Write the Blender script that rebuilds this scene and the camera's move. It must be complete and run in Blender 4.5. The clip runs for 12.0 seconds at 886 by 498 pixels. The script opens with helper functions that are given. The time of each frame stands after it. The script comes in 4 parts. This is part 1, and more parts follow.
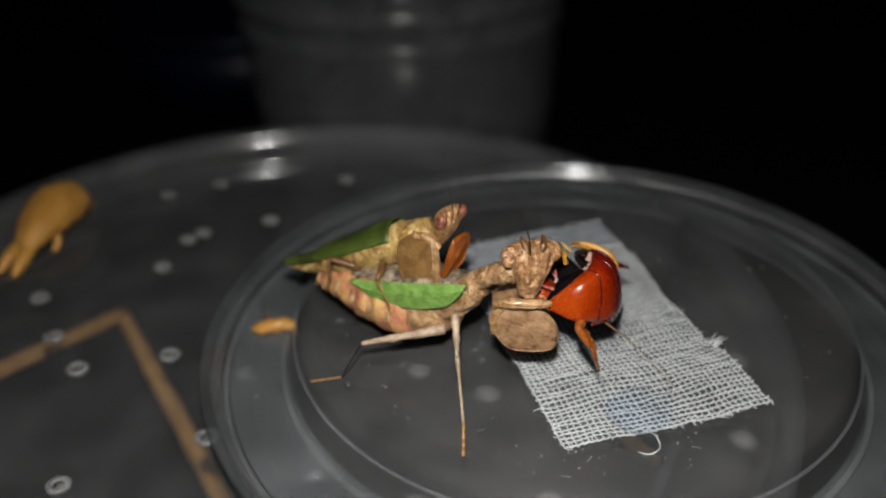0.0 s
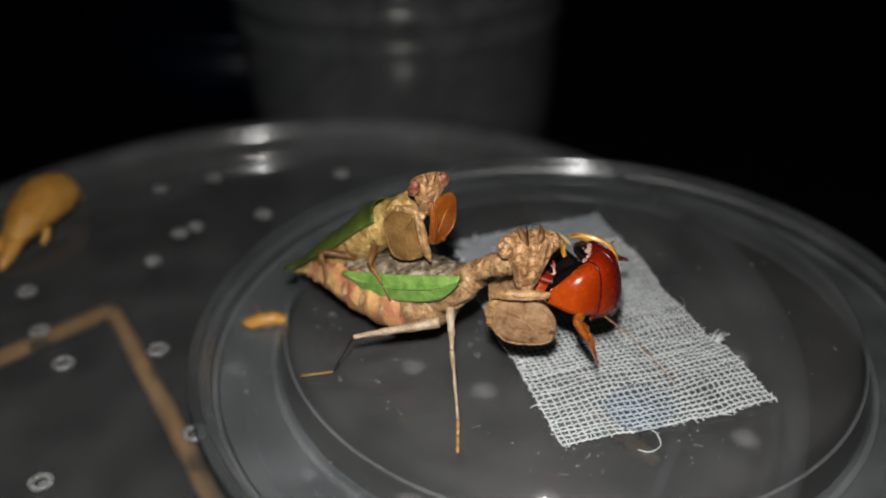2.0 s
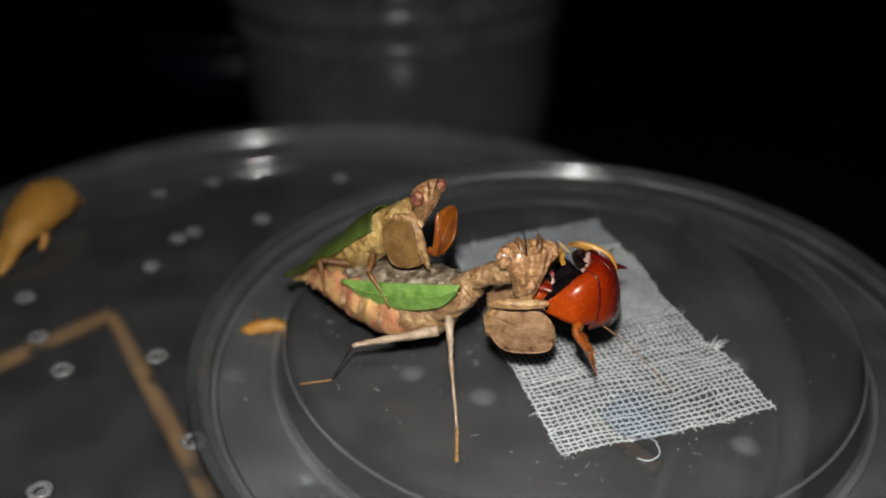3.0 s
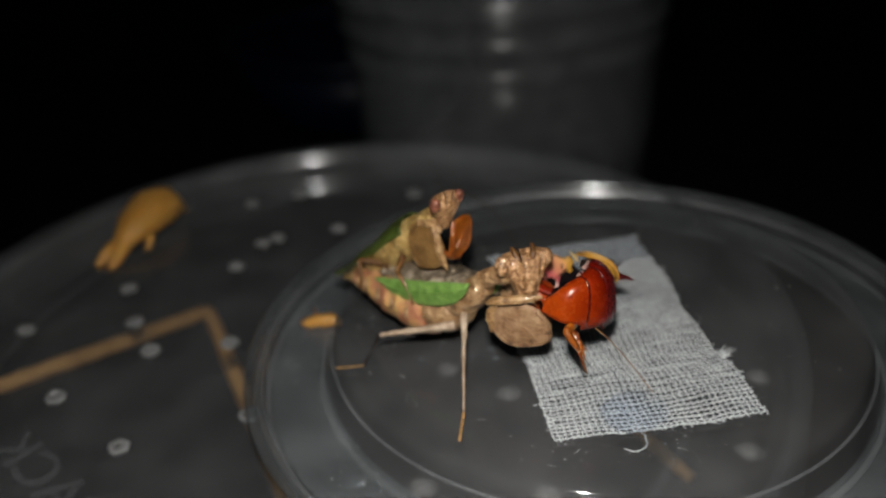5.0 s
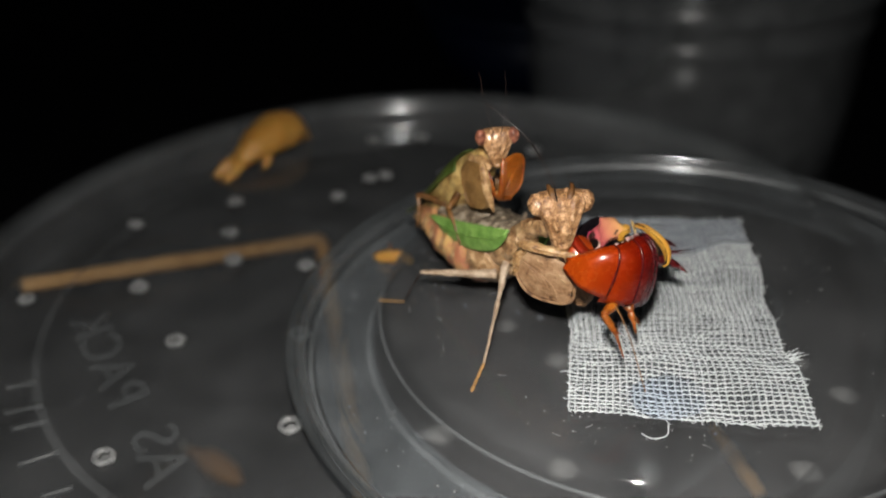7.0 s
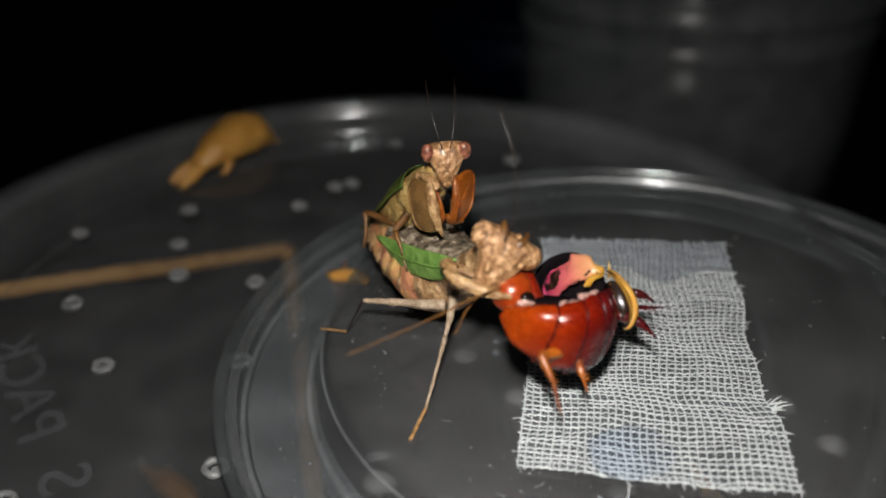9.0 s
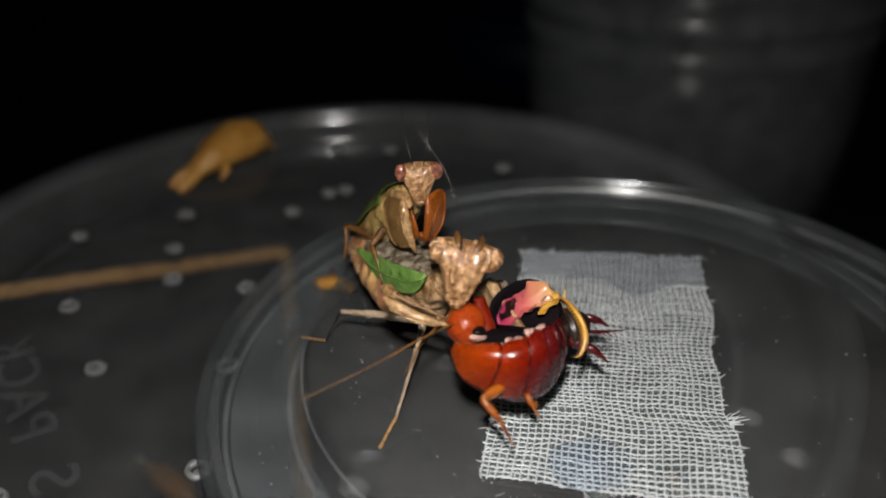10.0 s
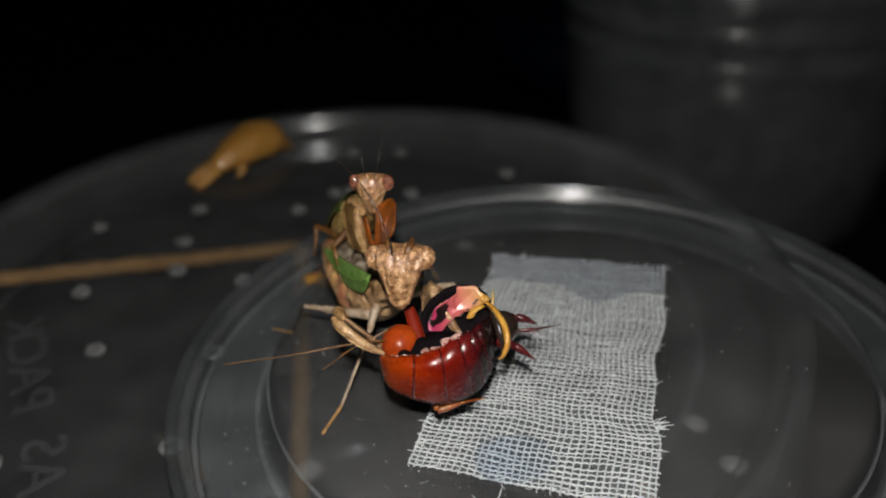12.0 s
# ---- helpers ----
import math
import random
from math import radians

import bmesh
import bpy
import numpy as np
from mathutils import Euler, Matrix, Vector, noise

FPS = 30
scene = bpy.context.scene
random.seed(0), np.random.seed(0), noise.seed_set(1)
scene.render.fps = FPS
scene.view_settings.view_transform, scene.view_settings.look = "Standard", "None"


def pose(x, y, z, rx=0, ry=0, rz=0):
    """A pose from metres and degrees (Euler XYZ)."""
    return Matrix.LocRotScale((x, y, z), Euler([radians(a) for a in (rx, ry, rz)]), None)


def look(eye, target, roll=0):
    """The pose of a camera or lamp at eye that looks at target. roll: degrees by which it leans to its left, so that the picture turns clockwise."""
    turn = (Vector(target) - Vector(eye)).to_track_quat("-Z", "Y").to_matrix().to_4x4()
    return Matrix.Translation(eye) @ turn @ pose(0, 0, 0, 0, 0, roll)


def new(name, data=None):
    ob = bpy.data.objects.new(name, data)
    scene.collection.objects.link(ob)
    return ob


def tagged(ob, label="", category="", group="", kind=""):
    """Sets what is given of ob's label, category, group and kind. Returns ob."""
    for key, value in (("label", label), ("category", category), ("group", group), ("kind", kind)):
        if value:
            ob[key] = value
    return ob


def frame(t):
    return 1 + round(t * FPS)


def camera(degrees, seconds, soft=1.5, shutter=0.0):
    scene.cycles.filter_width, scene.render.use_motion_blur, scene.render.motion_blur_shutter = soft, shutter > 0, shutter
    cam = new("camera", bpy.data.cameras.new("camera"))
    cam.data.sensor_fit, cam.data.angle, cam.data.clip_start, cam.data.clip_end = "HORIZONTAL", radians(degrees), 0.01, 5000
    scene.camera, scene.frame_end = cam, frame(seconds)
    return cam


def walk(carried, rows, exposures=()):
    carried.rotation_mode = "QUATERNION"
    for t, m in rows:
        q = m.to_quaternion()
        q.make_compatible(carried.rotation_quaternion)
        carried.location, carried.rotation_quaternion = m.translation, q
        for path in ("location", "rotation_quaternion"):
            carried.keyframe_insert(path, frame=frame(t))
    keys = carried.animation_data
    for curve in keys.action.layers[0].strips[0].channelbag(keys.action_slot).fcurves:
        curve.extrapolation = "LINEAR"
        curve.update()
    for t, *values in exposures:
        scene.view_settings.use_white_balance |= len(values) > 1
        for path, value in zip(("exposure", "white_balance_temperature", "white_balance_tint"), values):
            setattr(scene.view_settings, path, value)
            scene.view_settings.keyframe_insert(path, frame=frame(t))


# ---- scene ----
S = 0.01  # the numbers below are centimetres
cam = camera(56.0, 12.0, soft=1.8, shutter=0.5)
PATH = [
    (0, (0.907, -0.079, 5.281), (0.365, 1.546, 4.25), -1.6),
    (0.5, (0.792, 0.053, 5.062), (0.255, 1.68, 4.031), -1.4),
    (1, (0.851, 0.105, 4.985), (0.312, 1.733, 3.955), -1.3),
    (1.5, (0.819, 0.117, 5.056), (0.282, 1.745, 4.027), -1.4),
    (2, (0.885, 0.06, 5.077), (0.347, 1.69, 4.05), -1.2),
    (2.5, (0.863, 0.107, 5.119), (0.33, 1.737, 4.09), -1.2),
    (4.3, (1.253, -0.029, 5.24), (0.643, 1.587, 4.233), -2.2),
    (4.5, (1.473, -0.226, 5.28), (0.794, 1.378, 4.296), -2.9),
    (5, (2.18, -0.348, 5.367), (1.354, 1.199, 4.405), -4.2),
    (5.5, (2.826, -0.473, 5.301), (1.889, 1.007, 4.336), -3.3),
    (6, (3.173, -0.284, 5.229), (2.125, 1.123, 4.269), -3.4),
    (6.5, (3.261, 0.167, 5.182), (2.106, 1.484, 4.216), -3.0),
    (7, (3.198, 0.543, 4.82), (2.021, 1.819, 3.827), -2.5),
    (7.2, (3.073, 0.605, 4.688), (1.925, 1.906, 3.694), -0.9),
    (9, (2.996, 1.541, 4.594), (1.815, 2.811, 3.598), -1.6),
    (9.5, (3.196, 1.617, 4.717), (2.003, 2.872, 3.716), -1.5),
    (10, (3.364, 1.69, 4.879), (2.162, 2.932, 3.872), -1.5),
    (10.5, (3.639, 1.743, 5.001), (2.413, 2.955, 3.987), -1.5),
    (11, (3.927, 1.92, 5.075), (2.656, 3.092, 4.07), -1.9),
    (11.5, (4.17, 2.101, 5.058), (2.885, 3.255, 4.049), -2.0),
    (12, (4.411, 2.201, 5.138), (3.098, 3.325, 4.131), -2.3),
]


def cm(v):
    return Vector(v) * S


walk(cam, [(t, look(cm(eye), cm(target), roll)) for t, eye, target, roll in PATH], [(0, -0.06), (2.7, -0.1), (4.3, -0.2), (5, -0.14), (5.6, 0.08), (7.2, 0.06), (9, -0.33), (12, -0.48)])
cam.data.dof.use_dof = True
cam.data.dof.focus_distance = 0.0715
cam.data.dof.aperture_fstop = 20.0

# ---- light: a dark room; the one bright lamp is the torch carried above the lens, built below ----
world = bpy.data.worlds.new("dark_room")
world.use_nodes = True
world.node_tree.nodes["Background"].inputs[0].default_value = (0.8, 0.9, 1.0, 1)
world.node_tree.nodes["Background"].inputs[1].default_value = 0.004
scene.world = world
TORCH = 2600.0      # radiance of the torch, which is carried beside the lens


# ---- materials ----
def material(name):
    m = bpy.data.materials.new(name)
    m.use_nodes = True
    n = m.node_tree.nodes
    n.clear()
    out = n.new("ShaderNodeOutputMaterial")
    return m, n, m.node_tree.links, out


def ramp_node(n, links, fac, stops):
    r = n.new("ShaderNodeValToRGB")
    while len(r.color_ramp.elements) < len(stops):
        r.color_ramp.elements.new(0.5)
    for e, (p, c) in zip(r.color_ramp.elements, stops):
        e.position, e.color = p, (*c, 1)
    links.new(fac, r.inputs[0])
    return r


def skin(name, stops, scale=900.0, rough=0.5, bump=0.3, coat=0.0, fine=4000.0, subsurface=0.0, spec=0.5):
    """A living or dead surface: a mottled colour at two scales, with fine relief."""
    m, n, links, out = material(name)
    bs = n.new("ShaderNodeBsdfPrincipled")
    co = n.new("ShaderNodeTexCoord")
    a = n.new("ShaderNodeTexNoise")
    a.inputs["Scale"].default_value, a.inputs["Detail"].default_value = scale, 6.0
    b = n.new("ShaderNodeTexNoise")
    b.inputs["Scale"].default_value, b.inputs["Detail"].default_value = fine, 4.0
    mix = n.new("ShaderNodeMix")
    mix.inputs[0].default_value = 0.35
    links.new(co.outputs["Object"], a.inputs["Vector"])
    links.new(co.outputs["Object"], b.inputs["Vector"])
    links.new(a.outputs["Fac"], mix.inputs[2])
    links.new(b.outputs["Fac"], mix.inputs[3])
    r = ramp_node(n, links, mix.outputs[0], stops)
    links.new(r.outputs[0], bs.inputs["Base Color"])
    bs.inputs["Roughness"].default_value = rough
    bs.inputs["Specular IOR Level"].default_value = spec
    bs.inputs["Coat Weight"].default_value = coat
    bs.inputs["Coat Roughness"].default_value = 0.075
    bs.inputs["Coat IOR"].default_value = 1.6
    if subsurface:
        bs.inputs["Subsurface Weight"].default_value = subsurface
        bs.inputs["Subsurface Radius"].default_value = (0.0012, 0.0006, 0.0003)
        bs.inputs["Subsurface Scale"].default_value = 0.6
    bp = n.new("ShaderNodeBump")
    bp.inputs["Strength"].default_value, bp.inputs["Distance"].default_value = bump, 0.0004
    links.new(mix.outputs[0], bp.inputs["Height"])
    links.new(bp.outputs[0], bs.inputs["Normal"])
    wet = n.new("ShaderNodeBump")
    wet.inputs["Strength"].default_value, wet.inputs["Distance"].default_value = bump * 0.55, 0.0002
    links.new(a.outputs["Fac"], wet.inputs["Height"])
    links.new(wet.outputs[0], bs.inputs["Coat Normal"])
    links.new(bs.outputs[0], out.inputs[0])
    return m


def clear_plastic(name, haze=0.03, rough=0.06, tint=(0.96, 0.97, 0.97), ior=1.45, grey=(0.75, 0.78, 0.8)):
    """Thin clear plastic: it lets light through, shines at a slant, and scatters a little."""
    m, n, links, out = material(name)
    tr = n.new("ShaderNodeBsdfTransparent")
    tr.inputs[0].default_value = (*tint, 1)
    gl = n.new("ShaderNodeBsdfGlossy")
    gl.inputs["Roughness"].default_value = rough
    lw = n.new("ShaderNodeLayerWeight")
    pw = n.new("ShaderNodeMath")
    pw.operation, pw.inputs[1].default_value = "POWER", 5.0
    links.new(lw.outputs["Facing"], pw.inputs[0])
    f0 = ((ior - 1) / (ior + 1)) ** 2
    fr = n.new("ShaderNodeMath")
    fr.operation, fr.inputs[1].default_value, fr.inputs[2].default_value = "MULTIPLY_ADD", 0.8 - f0, f0
    links.new(pw.outputs[0], fr.inputs[0])
    df = n.new("ShaderNodeBsdfDiffuse")
    co = n.new("ShaderNodeTexCoord")
    no = n.new("ShaderNodeTexNoise")
    no.inputs["Scale"].default_value, no.inputs["Detail"].default_value = 120.0, 8.0
    links.new(co.outputs["Object"], no.inputs["Vector"])
    mr = n.new("ShaderNodeMapRange")
    mr.inputs[1].default_value, mr.inputs[2].default_value = 0.3, 0.75
    mr.inputs[3].default_value, mr.inputs[4].default_value = haze * 0.6, haze * 1.4
    links.new(no.outputs["Fac"], mr.inputs[0])
    df.inputs[0].default_value = (*grey, 1)
    m1 = n.new("ShaderNodeMixShader")
    links.new(mr.outputs[0], m1.inputs[0])
    links.new(tr.outputs[0], m1.inputs[1])
    links.new(df.outputs[0], m1.inputs[2])
    m2 = n.new("ShaderNodeMixShader")
    links.new(fr.outputs[0], m2.inputs[0])
    links.new(m1.outputs[0], m2.inputs[1])
    links.new(gl.outputs[0], m2.inputs[2])
    links.new(m2.outputs[0], out.inputs[0])
    return m


LID = clear_plastic("clear_lid_plastic", 0.054, 0.12, grey=(0.76, 0.78, 0.80))
DISC = clear_plastic("clear_dish_plastic", 0.056, tint=(0.74, 0.76, 0.77), grey=(0.76, 0.76, 0.77))
RIM = clear_plastic("clear_rim_plastic", 0.03, 0.16, ior=1.4)
DISHRIM = clear_plastic("clear_dish_rim_plastic", 0.03, 0.17, tint=(0.86, 0.88, 0.89))
FLANGE = clear_plastic("frosted_flange_plastic", 0.11, 0.2, tint=(0.55, 0.57, 0.59), grey=(0.70, 0.76, 0.80))
RIDGE = clear_plastic("moulded_ridge_plastic", 0.075, 0.25)
LETTER = clear_plastic("moulded_letter_plastic", 0.032, 0.35)
BEAD = clear_plastic("glossy_rim_plastic", 0.03, 0.16, ior=2.6)
WET = clear_plastic("wet_spot", 0.014, 0.25, (0.95, 0.97, 1.0), 1.3, (0.38, 0.45, 0.53))
FILM = clear_plastic("dried_film", 0.24, 0.3, (0.8, 0.82, 0.86), 1.4, (0.58, 0.61, 0.64))
BACKING = clear_plastic("gauze_backing_film", 0.2, 0.35, (0.85, 0.87, 0.9), 1.4, (0.5, 0.54, 0.57))
SATIN = clear_plastic("satin_rim_plastic", 0.03, 0.45, ior=2.2)
CUP = clear_plastic("frosted_cup_plastic", 0.17, 0.24)
WALL = clear_plastic("cup_wall_plastic", 0.01, 0.1)
WATER = clear_plastic("water", 0.05, 0.03, (0.95, 0.97, 1.0), 1.9, (0.8, 0.85, 0.9))
TABLE = skin("black_cloth", [(0.3, (0.006, 0.006, 0.007)), (0.7, (0.012, 0.012, 0.014))], 80, 0.9, 0.3, fine=900, spec=0.1)
THREAD = skin("white_cotton", [(0.3, (0.5, 0.53, 0.54)), (0.7, (0.73, 0.76, 0.76))], 1500, 0.25, 0.6, spec=0.9, coat=0.5)
MELT = skin("whitened_plastic", [(0.3, (0.08, 0.085, 0.085)), (0.7, (0.34, 0.34, 0.34))], 900, 0.3, 0.6)
STICK = skin("dry_stem", [(0.3, (0.26, 0.13, 0.04)), (0.7, (0.50, 0.28, 0.10))], 300, 0.7, 0.4, fine=2000)
DEADSKIN = skin("brown_dried_insect", [(0.3, (0.13, 0.055, 0.009)), (0.7, (0.21, 0.095, 0.018))], 250, 0.4, 0.4)
PALESKIN = skin("pale_dried_insect", [(0.3, (0.12, 0.11, 0.09)), (0.7, (0.18, 0.165, 0.13))], 250, 0.4, 0.4)
HUSK = skin("amber_husk", [(0.3, (0.42, 0.19, 0.03)), (0.7, (0.62, 0.33, 0.08))], 250, 0.35, 0.4, coat=0.3, subsurface=0.3)
BROWN = skin("tan_cuticle", [(0.37, (0.14, 0.066, 0.026)), (0.5, (0.35, 0.2, 0.09)), (0.63, (0.56, 0.37, 0.2))], 900, 0.4, 1.0, coat=0.95, fine=3800)
FACE = skin("bronze_cuticle", [(0.38, (0.12, 0.05, 0.016)), (0.5, (0.34, 0.168, 0.066)), (0.62, (0.66, 0.4, 0.21))], 2200, 0.38, 1.0, coat=0.9, fine=6500)
BACK = skin("grey_brown_back", [(0.4, (0.06, 0.045, 0.03)), (0.5, (0.20, 0.15, 0.10)), (0.61, (0.44, 0.37, 0.28))], 1100, 0.5, 1.0, fine=3800)
PALE = skin("pale_leg_cuticle", [(0.35, (0.22, 0.14, 0.08)), (0.65, (0.52, 0.40, 0.29))], 800, 0.45, 0.7, coat=0.3)
BELLY = skin("pink_belly_cuticle", [(0.34, (0.30, 0.10, 0.05)), (0.48, (0.48, 0.20, 0.11)), (0.62, (0.62, 0.38, 0.14))], 420, 0.45, 0.6, coat=0.1, subsurface=0.2)
GREEN = skin("green_wing", [(0.35, (0.10, 0.22, 0.035)), (0.65, (0.25, 0.42, 0.10))], 1100, 0.45, 0.5)
OLIVE = skin("olive_wing", [(0.35, (0.016, 0.02, 0.004)), (0.65, (0.10, 0.15, 0.025))], 260, 0.4, 0.5, coat=0.3)
STRAW = skin("straw_cuticle", [(0.4, (0.16, 0.075, 0.02)), (0.5, (0.42, 0.27, 0.085)), (0.61, (0.64, 0.46, 0.19))], 700, 0.4, 0.8, coat=0.3)
DISK = skin("mottled_tan_disc", [(0.34, (0.05, 0.02, 0.008)), (0.43, (0.23, 0.12, 0.055)), (0.7, (0.43, 0.27, 0.15))], 900, 0.55, 0.9, fine=2500)
BROWNDISC = skin("smooth_brown_disc", [(0.35, (0.12, 0.058, 0.018)), (0.5, (0.21, 0.11, 0.034)), (0.66, (0.30, 0.17, 0.06))], 700, 0.42, 0.4, coat=0.2)
GOLD = skin("golden_cuticle", [(0.35, (0.12, 0.052, 0.018)), (0.5, (0.34, 0.19, 0.078)), (0.66, (0.58, 0.39, 0.2))], 1100, 0.38, 0.9, coat=0.35)
AMBER = skin("orange_cuticle", [(0.35, (0.10, 0.02, 0.003)), (0.65, (0.38, 0.105, 0.01))], 450, 0.3, 0.4, coat=0.4, subsurface=0.2)
EYE = skin("pink_brown_eye", [(0.38, (0.07, 0.02, 0.012)), (0.62, (0.34, 0.13, 0.08))], 2200, 0.2, 0.3, coat=0.6)
SHANK = skin("dark_brown_leg", [(0.35, (0.06, 0.022, 0.006)), (0.65, (0.21, 0.095, 0.022))], 700, 0.4, 0.6, coat=0.3)
DARK = skin("dark_chitin", [(0.3, (0.01, 0.007, 0.006)), (0.7, (0.03, 0.018, 0.014))], 600, 0.25, 0.4, coat=0.3)
HEADORANGE = skin("orange_head_chitin", [(0.35, (0.2, 0.018, 0.003)), (0.65, (0.42, 0.06, 0.006))], 300, 0.3, 0.3, coat=0.6, spec=0.3)
BLACK = skin("matt_black", [(0.3, (0.003, 0.002, 0.003)), (0.7, (0.008, 0.005, 0.006))], 500, 0.8, 0.2, spec=0.05)
RED = skin("red_chitin", [(0.35, (0.075, 0.005, 0.002)), (0.65, (0.21, 0.013, 0.002))], 350, 0.4, 0.15, coat=0.35, spec=0.2)
MAROON = skin("maroon_chitin", [(0.35, (0.025, 0.002, 0.003)), (0.65, (0.085, 0.006, 0.007))], 350, 0.24, 0.3, coat=0.4)
YELLOW = skin("yellow_chitin", [(0.3, (0.36, 0.14, 0.012)), (0.7, (0.60, 0.33, 0.05))], 600, 0.3, 0.4, coat=0.4)
PINKWHITE = skin("pale_pink_flesh", [(0.3, (0.42, 0.17, 0.13)), (0.7, (0.66, 0.48, 0.42))], 1800, 0.3, 0.9, coat=0.8)
GLOSSBLACK = skin("glossy_black_eye", [(0.3, (0.004, 0.003, 0.003)), (0.7, (0.01, 0.005, 0.004))], 600, 0.08, 0.05, coat=1.0)
BLUE = skin("blue_plastic", [(0.3, (0.001, 0.004, 0.018)), (0.7, (0.003, 0.009, 0.036))], 60, 0.45, 0.1)


def membrane(name):
    """Pink skin that turns salmon and yellow along x, with black blotches."""
    m, n, links, out = material(name)
    bs = n.new("ShaderNodeBsdfPrincipled")
    co = n.new("ShaderNodeTexCoord")
    sep = n.new("ShaderNodeSeparateXYZ")
    links.new(co.outputs["Object"], sep.inputs[0])
    no = n.new("ShaderNodeTexNoise")
    no.inputs["Scale"].default_value, no.inputs["Detail"].default_value = 480.0, 4.0
    links.new(co.outputs["Object"], no.inputs["Vector"])
    mr = n.new("ShaderNodeMapRange")
    mr.inputs[1].default_value, mr.inputs[2].default_value = -0.001, 0.0052
    links.new(sep.outputs[0], mr.inputs[0])
    ad = n.new("ShaderNodeMath")
    ad.operation, ad.inputs[2].default_value = "MULTIPLY_ADD", -0.15
    ad.inputs[1].default_value = 0.3
    links.new(no.outputs["Fac"], ad.inputs[0])
    ad2 = n.new("ShaderNodeMath")
    links.new(ad.outputs[0], ad2.inputs[0])
    links.new(mr.outputs[0], ad2.inputs[1])
    base = ramp_node(n, links, ad2.outputs[0], [(0.1, (0.36, 0.03, 0.09)), (0.45, (0.50, 0.12, 0.11)), (0.75, (0.58, 0.28, 0.12)), (0.95, (0.55, 0.32, 0.04))])
    spot = ramp_node(n, links, no.outputs["Fac"], [(0.37, (0.0, 0.0, 0.0)), (0.395, (1.0, 1.0, 1.0))])
    mx = n.new("ShaderNodeMix")
    mx.data_type = "RGBA"
    links.new(spot.outputs[0], mx.inputs[0])
    mx.inputs[6].default_value = (0.008, 0.005, 0.005, 1)
    links.new(base.outputs[0], mx.inputs[7])
    links.new(mx.outputs[2], bs.inputs["Base Color"])
    bs.inputs["Roughness"].default_value, bs.inputs["Coat Weight"].default_value = 0.28, 0.4
    links.new(bs.outputs[0], out.inputs[0])
    return m


def shell_chitin(name):
    """Glossy chitin that darkens along the body from amber red to black, with a mottled, slightly see-through tone."""
    m, n, links, out = material(name)
    bs = n.new("ShaderNodeBsdfPrincipled")
    co = n.new("ShaderNodeTexCoord")
    sep = n.new("ShaderNodeSeparateXYZ")
    links.new(co.outputs["Object"], sep.inputs[0])
    no = n.new("ShaderNodeTexNoise")
    no.inputs["Scale"].default_value, no.inputs["Detail"].default_value = 420.0, 5.0
    links.new(co.outputs["Object"], no.inputs["Vector"])
    mr = n.new("ShaderNodeMapRange")
    mr.inputs[1].default_value, mr.inputs[2].default_value = -0.0055, 0.0055
    links.new(sep.outputs[0], mr.inputs[0])
    ad = n.new("ShaderNodeMath")
    ad.operation, ad.inputs[1].default_value, ad.inputs[2].default_value = "MULTIPLY_ADD", 0.36, -0.18
    links.new(no.outputs["Fac"], ad.inputs[0])
    sm = n.new("ShaderNodeMath")
    links.new(ad.outputs[0], sm.inputs[0])
    links.new(mr.outputs[0], sm.inputs[1])
    base = ramp_node(n, links, sm.outputs[0], [(0.05, (0.31, 0.038, 0.002)), (0.32, (0.22, 0.016, 0.001)), (0.5, (0.145, 0.006, 0.001)), (0.66, (0.085, 0.005, 0.005)), (0.76, (0.025, 0.003, 0.004)), (0.86, (0.007, 0.003, 0.003))])
    links.new(base.outputs[0], bs.inputs["Base Color"])
    fine = n.new("ShaderNodeTexNoise")
    fine.inputs["Scale"].default_value, fine.inputs["Detail"].default_value = 1500.0, 3.0
    links.new(co.outputs["Object"], fine.inputs["Vector"])
    rg = n.new("ShaderNodeMapRange")
    rg.inputs[3].default_value, rg.inputs[4].default_value = 0.12, 0.4
    links.new(fine.outputs["Fac"], rg.inputs[0])
    links.new(rg.outputs[0], bs.inputs["Roughness"])
    bp = n.new("ShaderNodeBump")
    bp.inputs["Strength"].default_value, bp.inputs["Distance"].default_value = 0.25, 0.0002
    links.new(no.outputs["Fac"], bp.inputs["Height"])
    links.new(bp.outputs[0], bs.inputs["Normal"])
    bs.inputs["Specular IOR Level"].default_value = 0.45
    links.new(bs.outputs[0], out.inputs[0])
    return m


TERGITE = shell_chitin("amber_to_black_chitin")


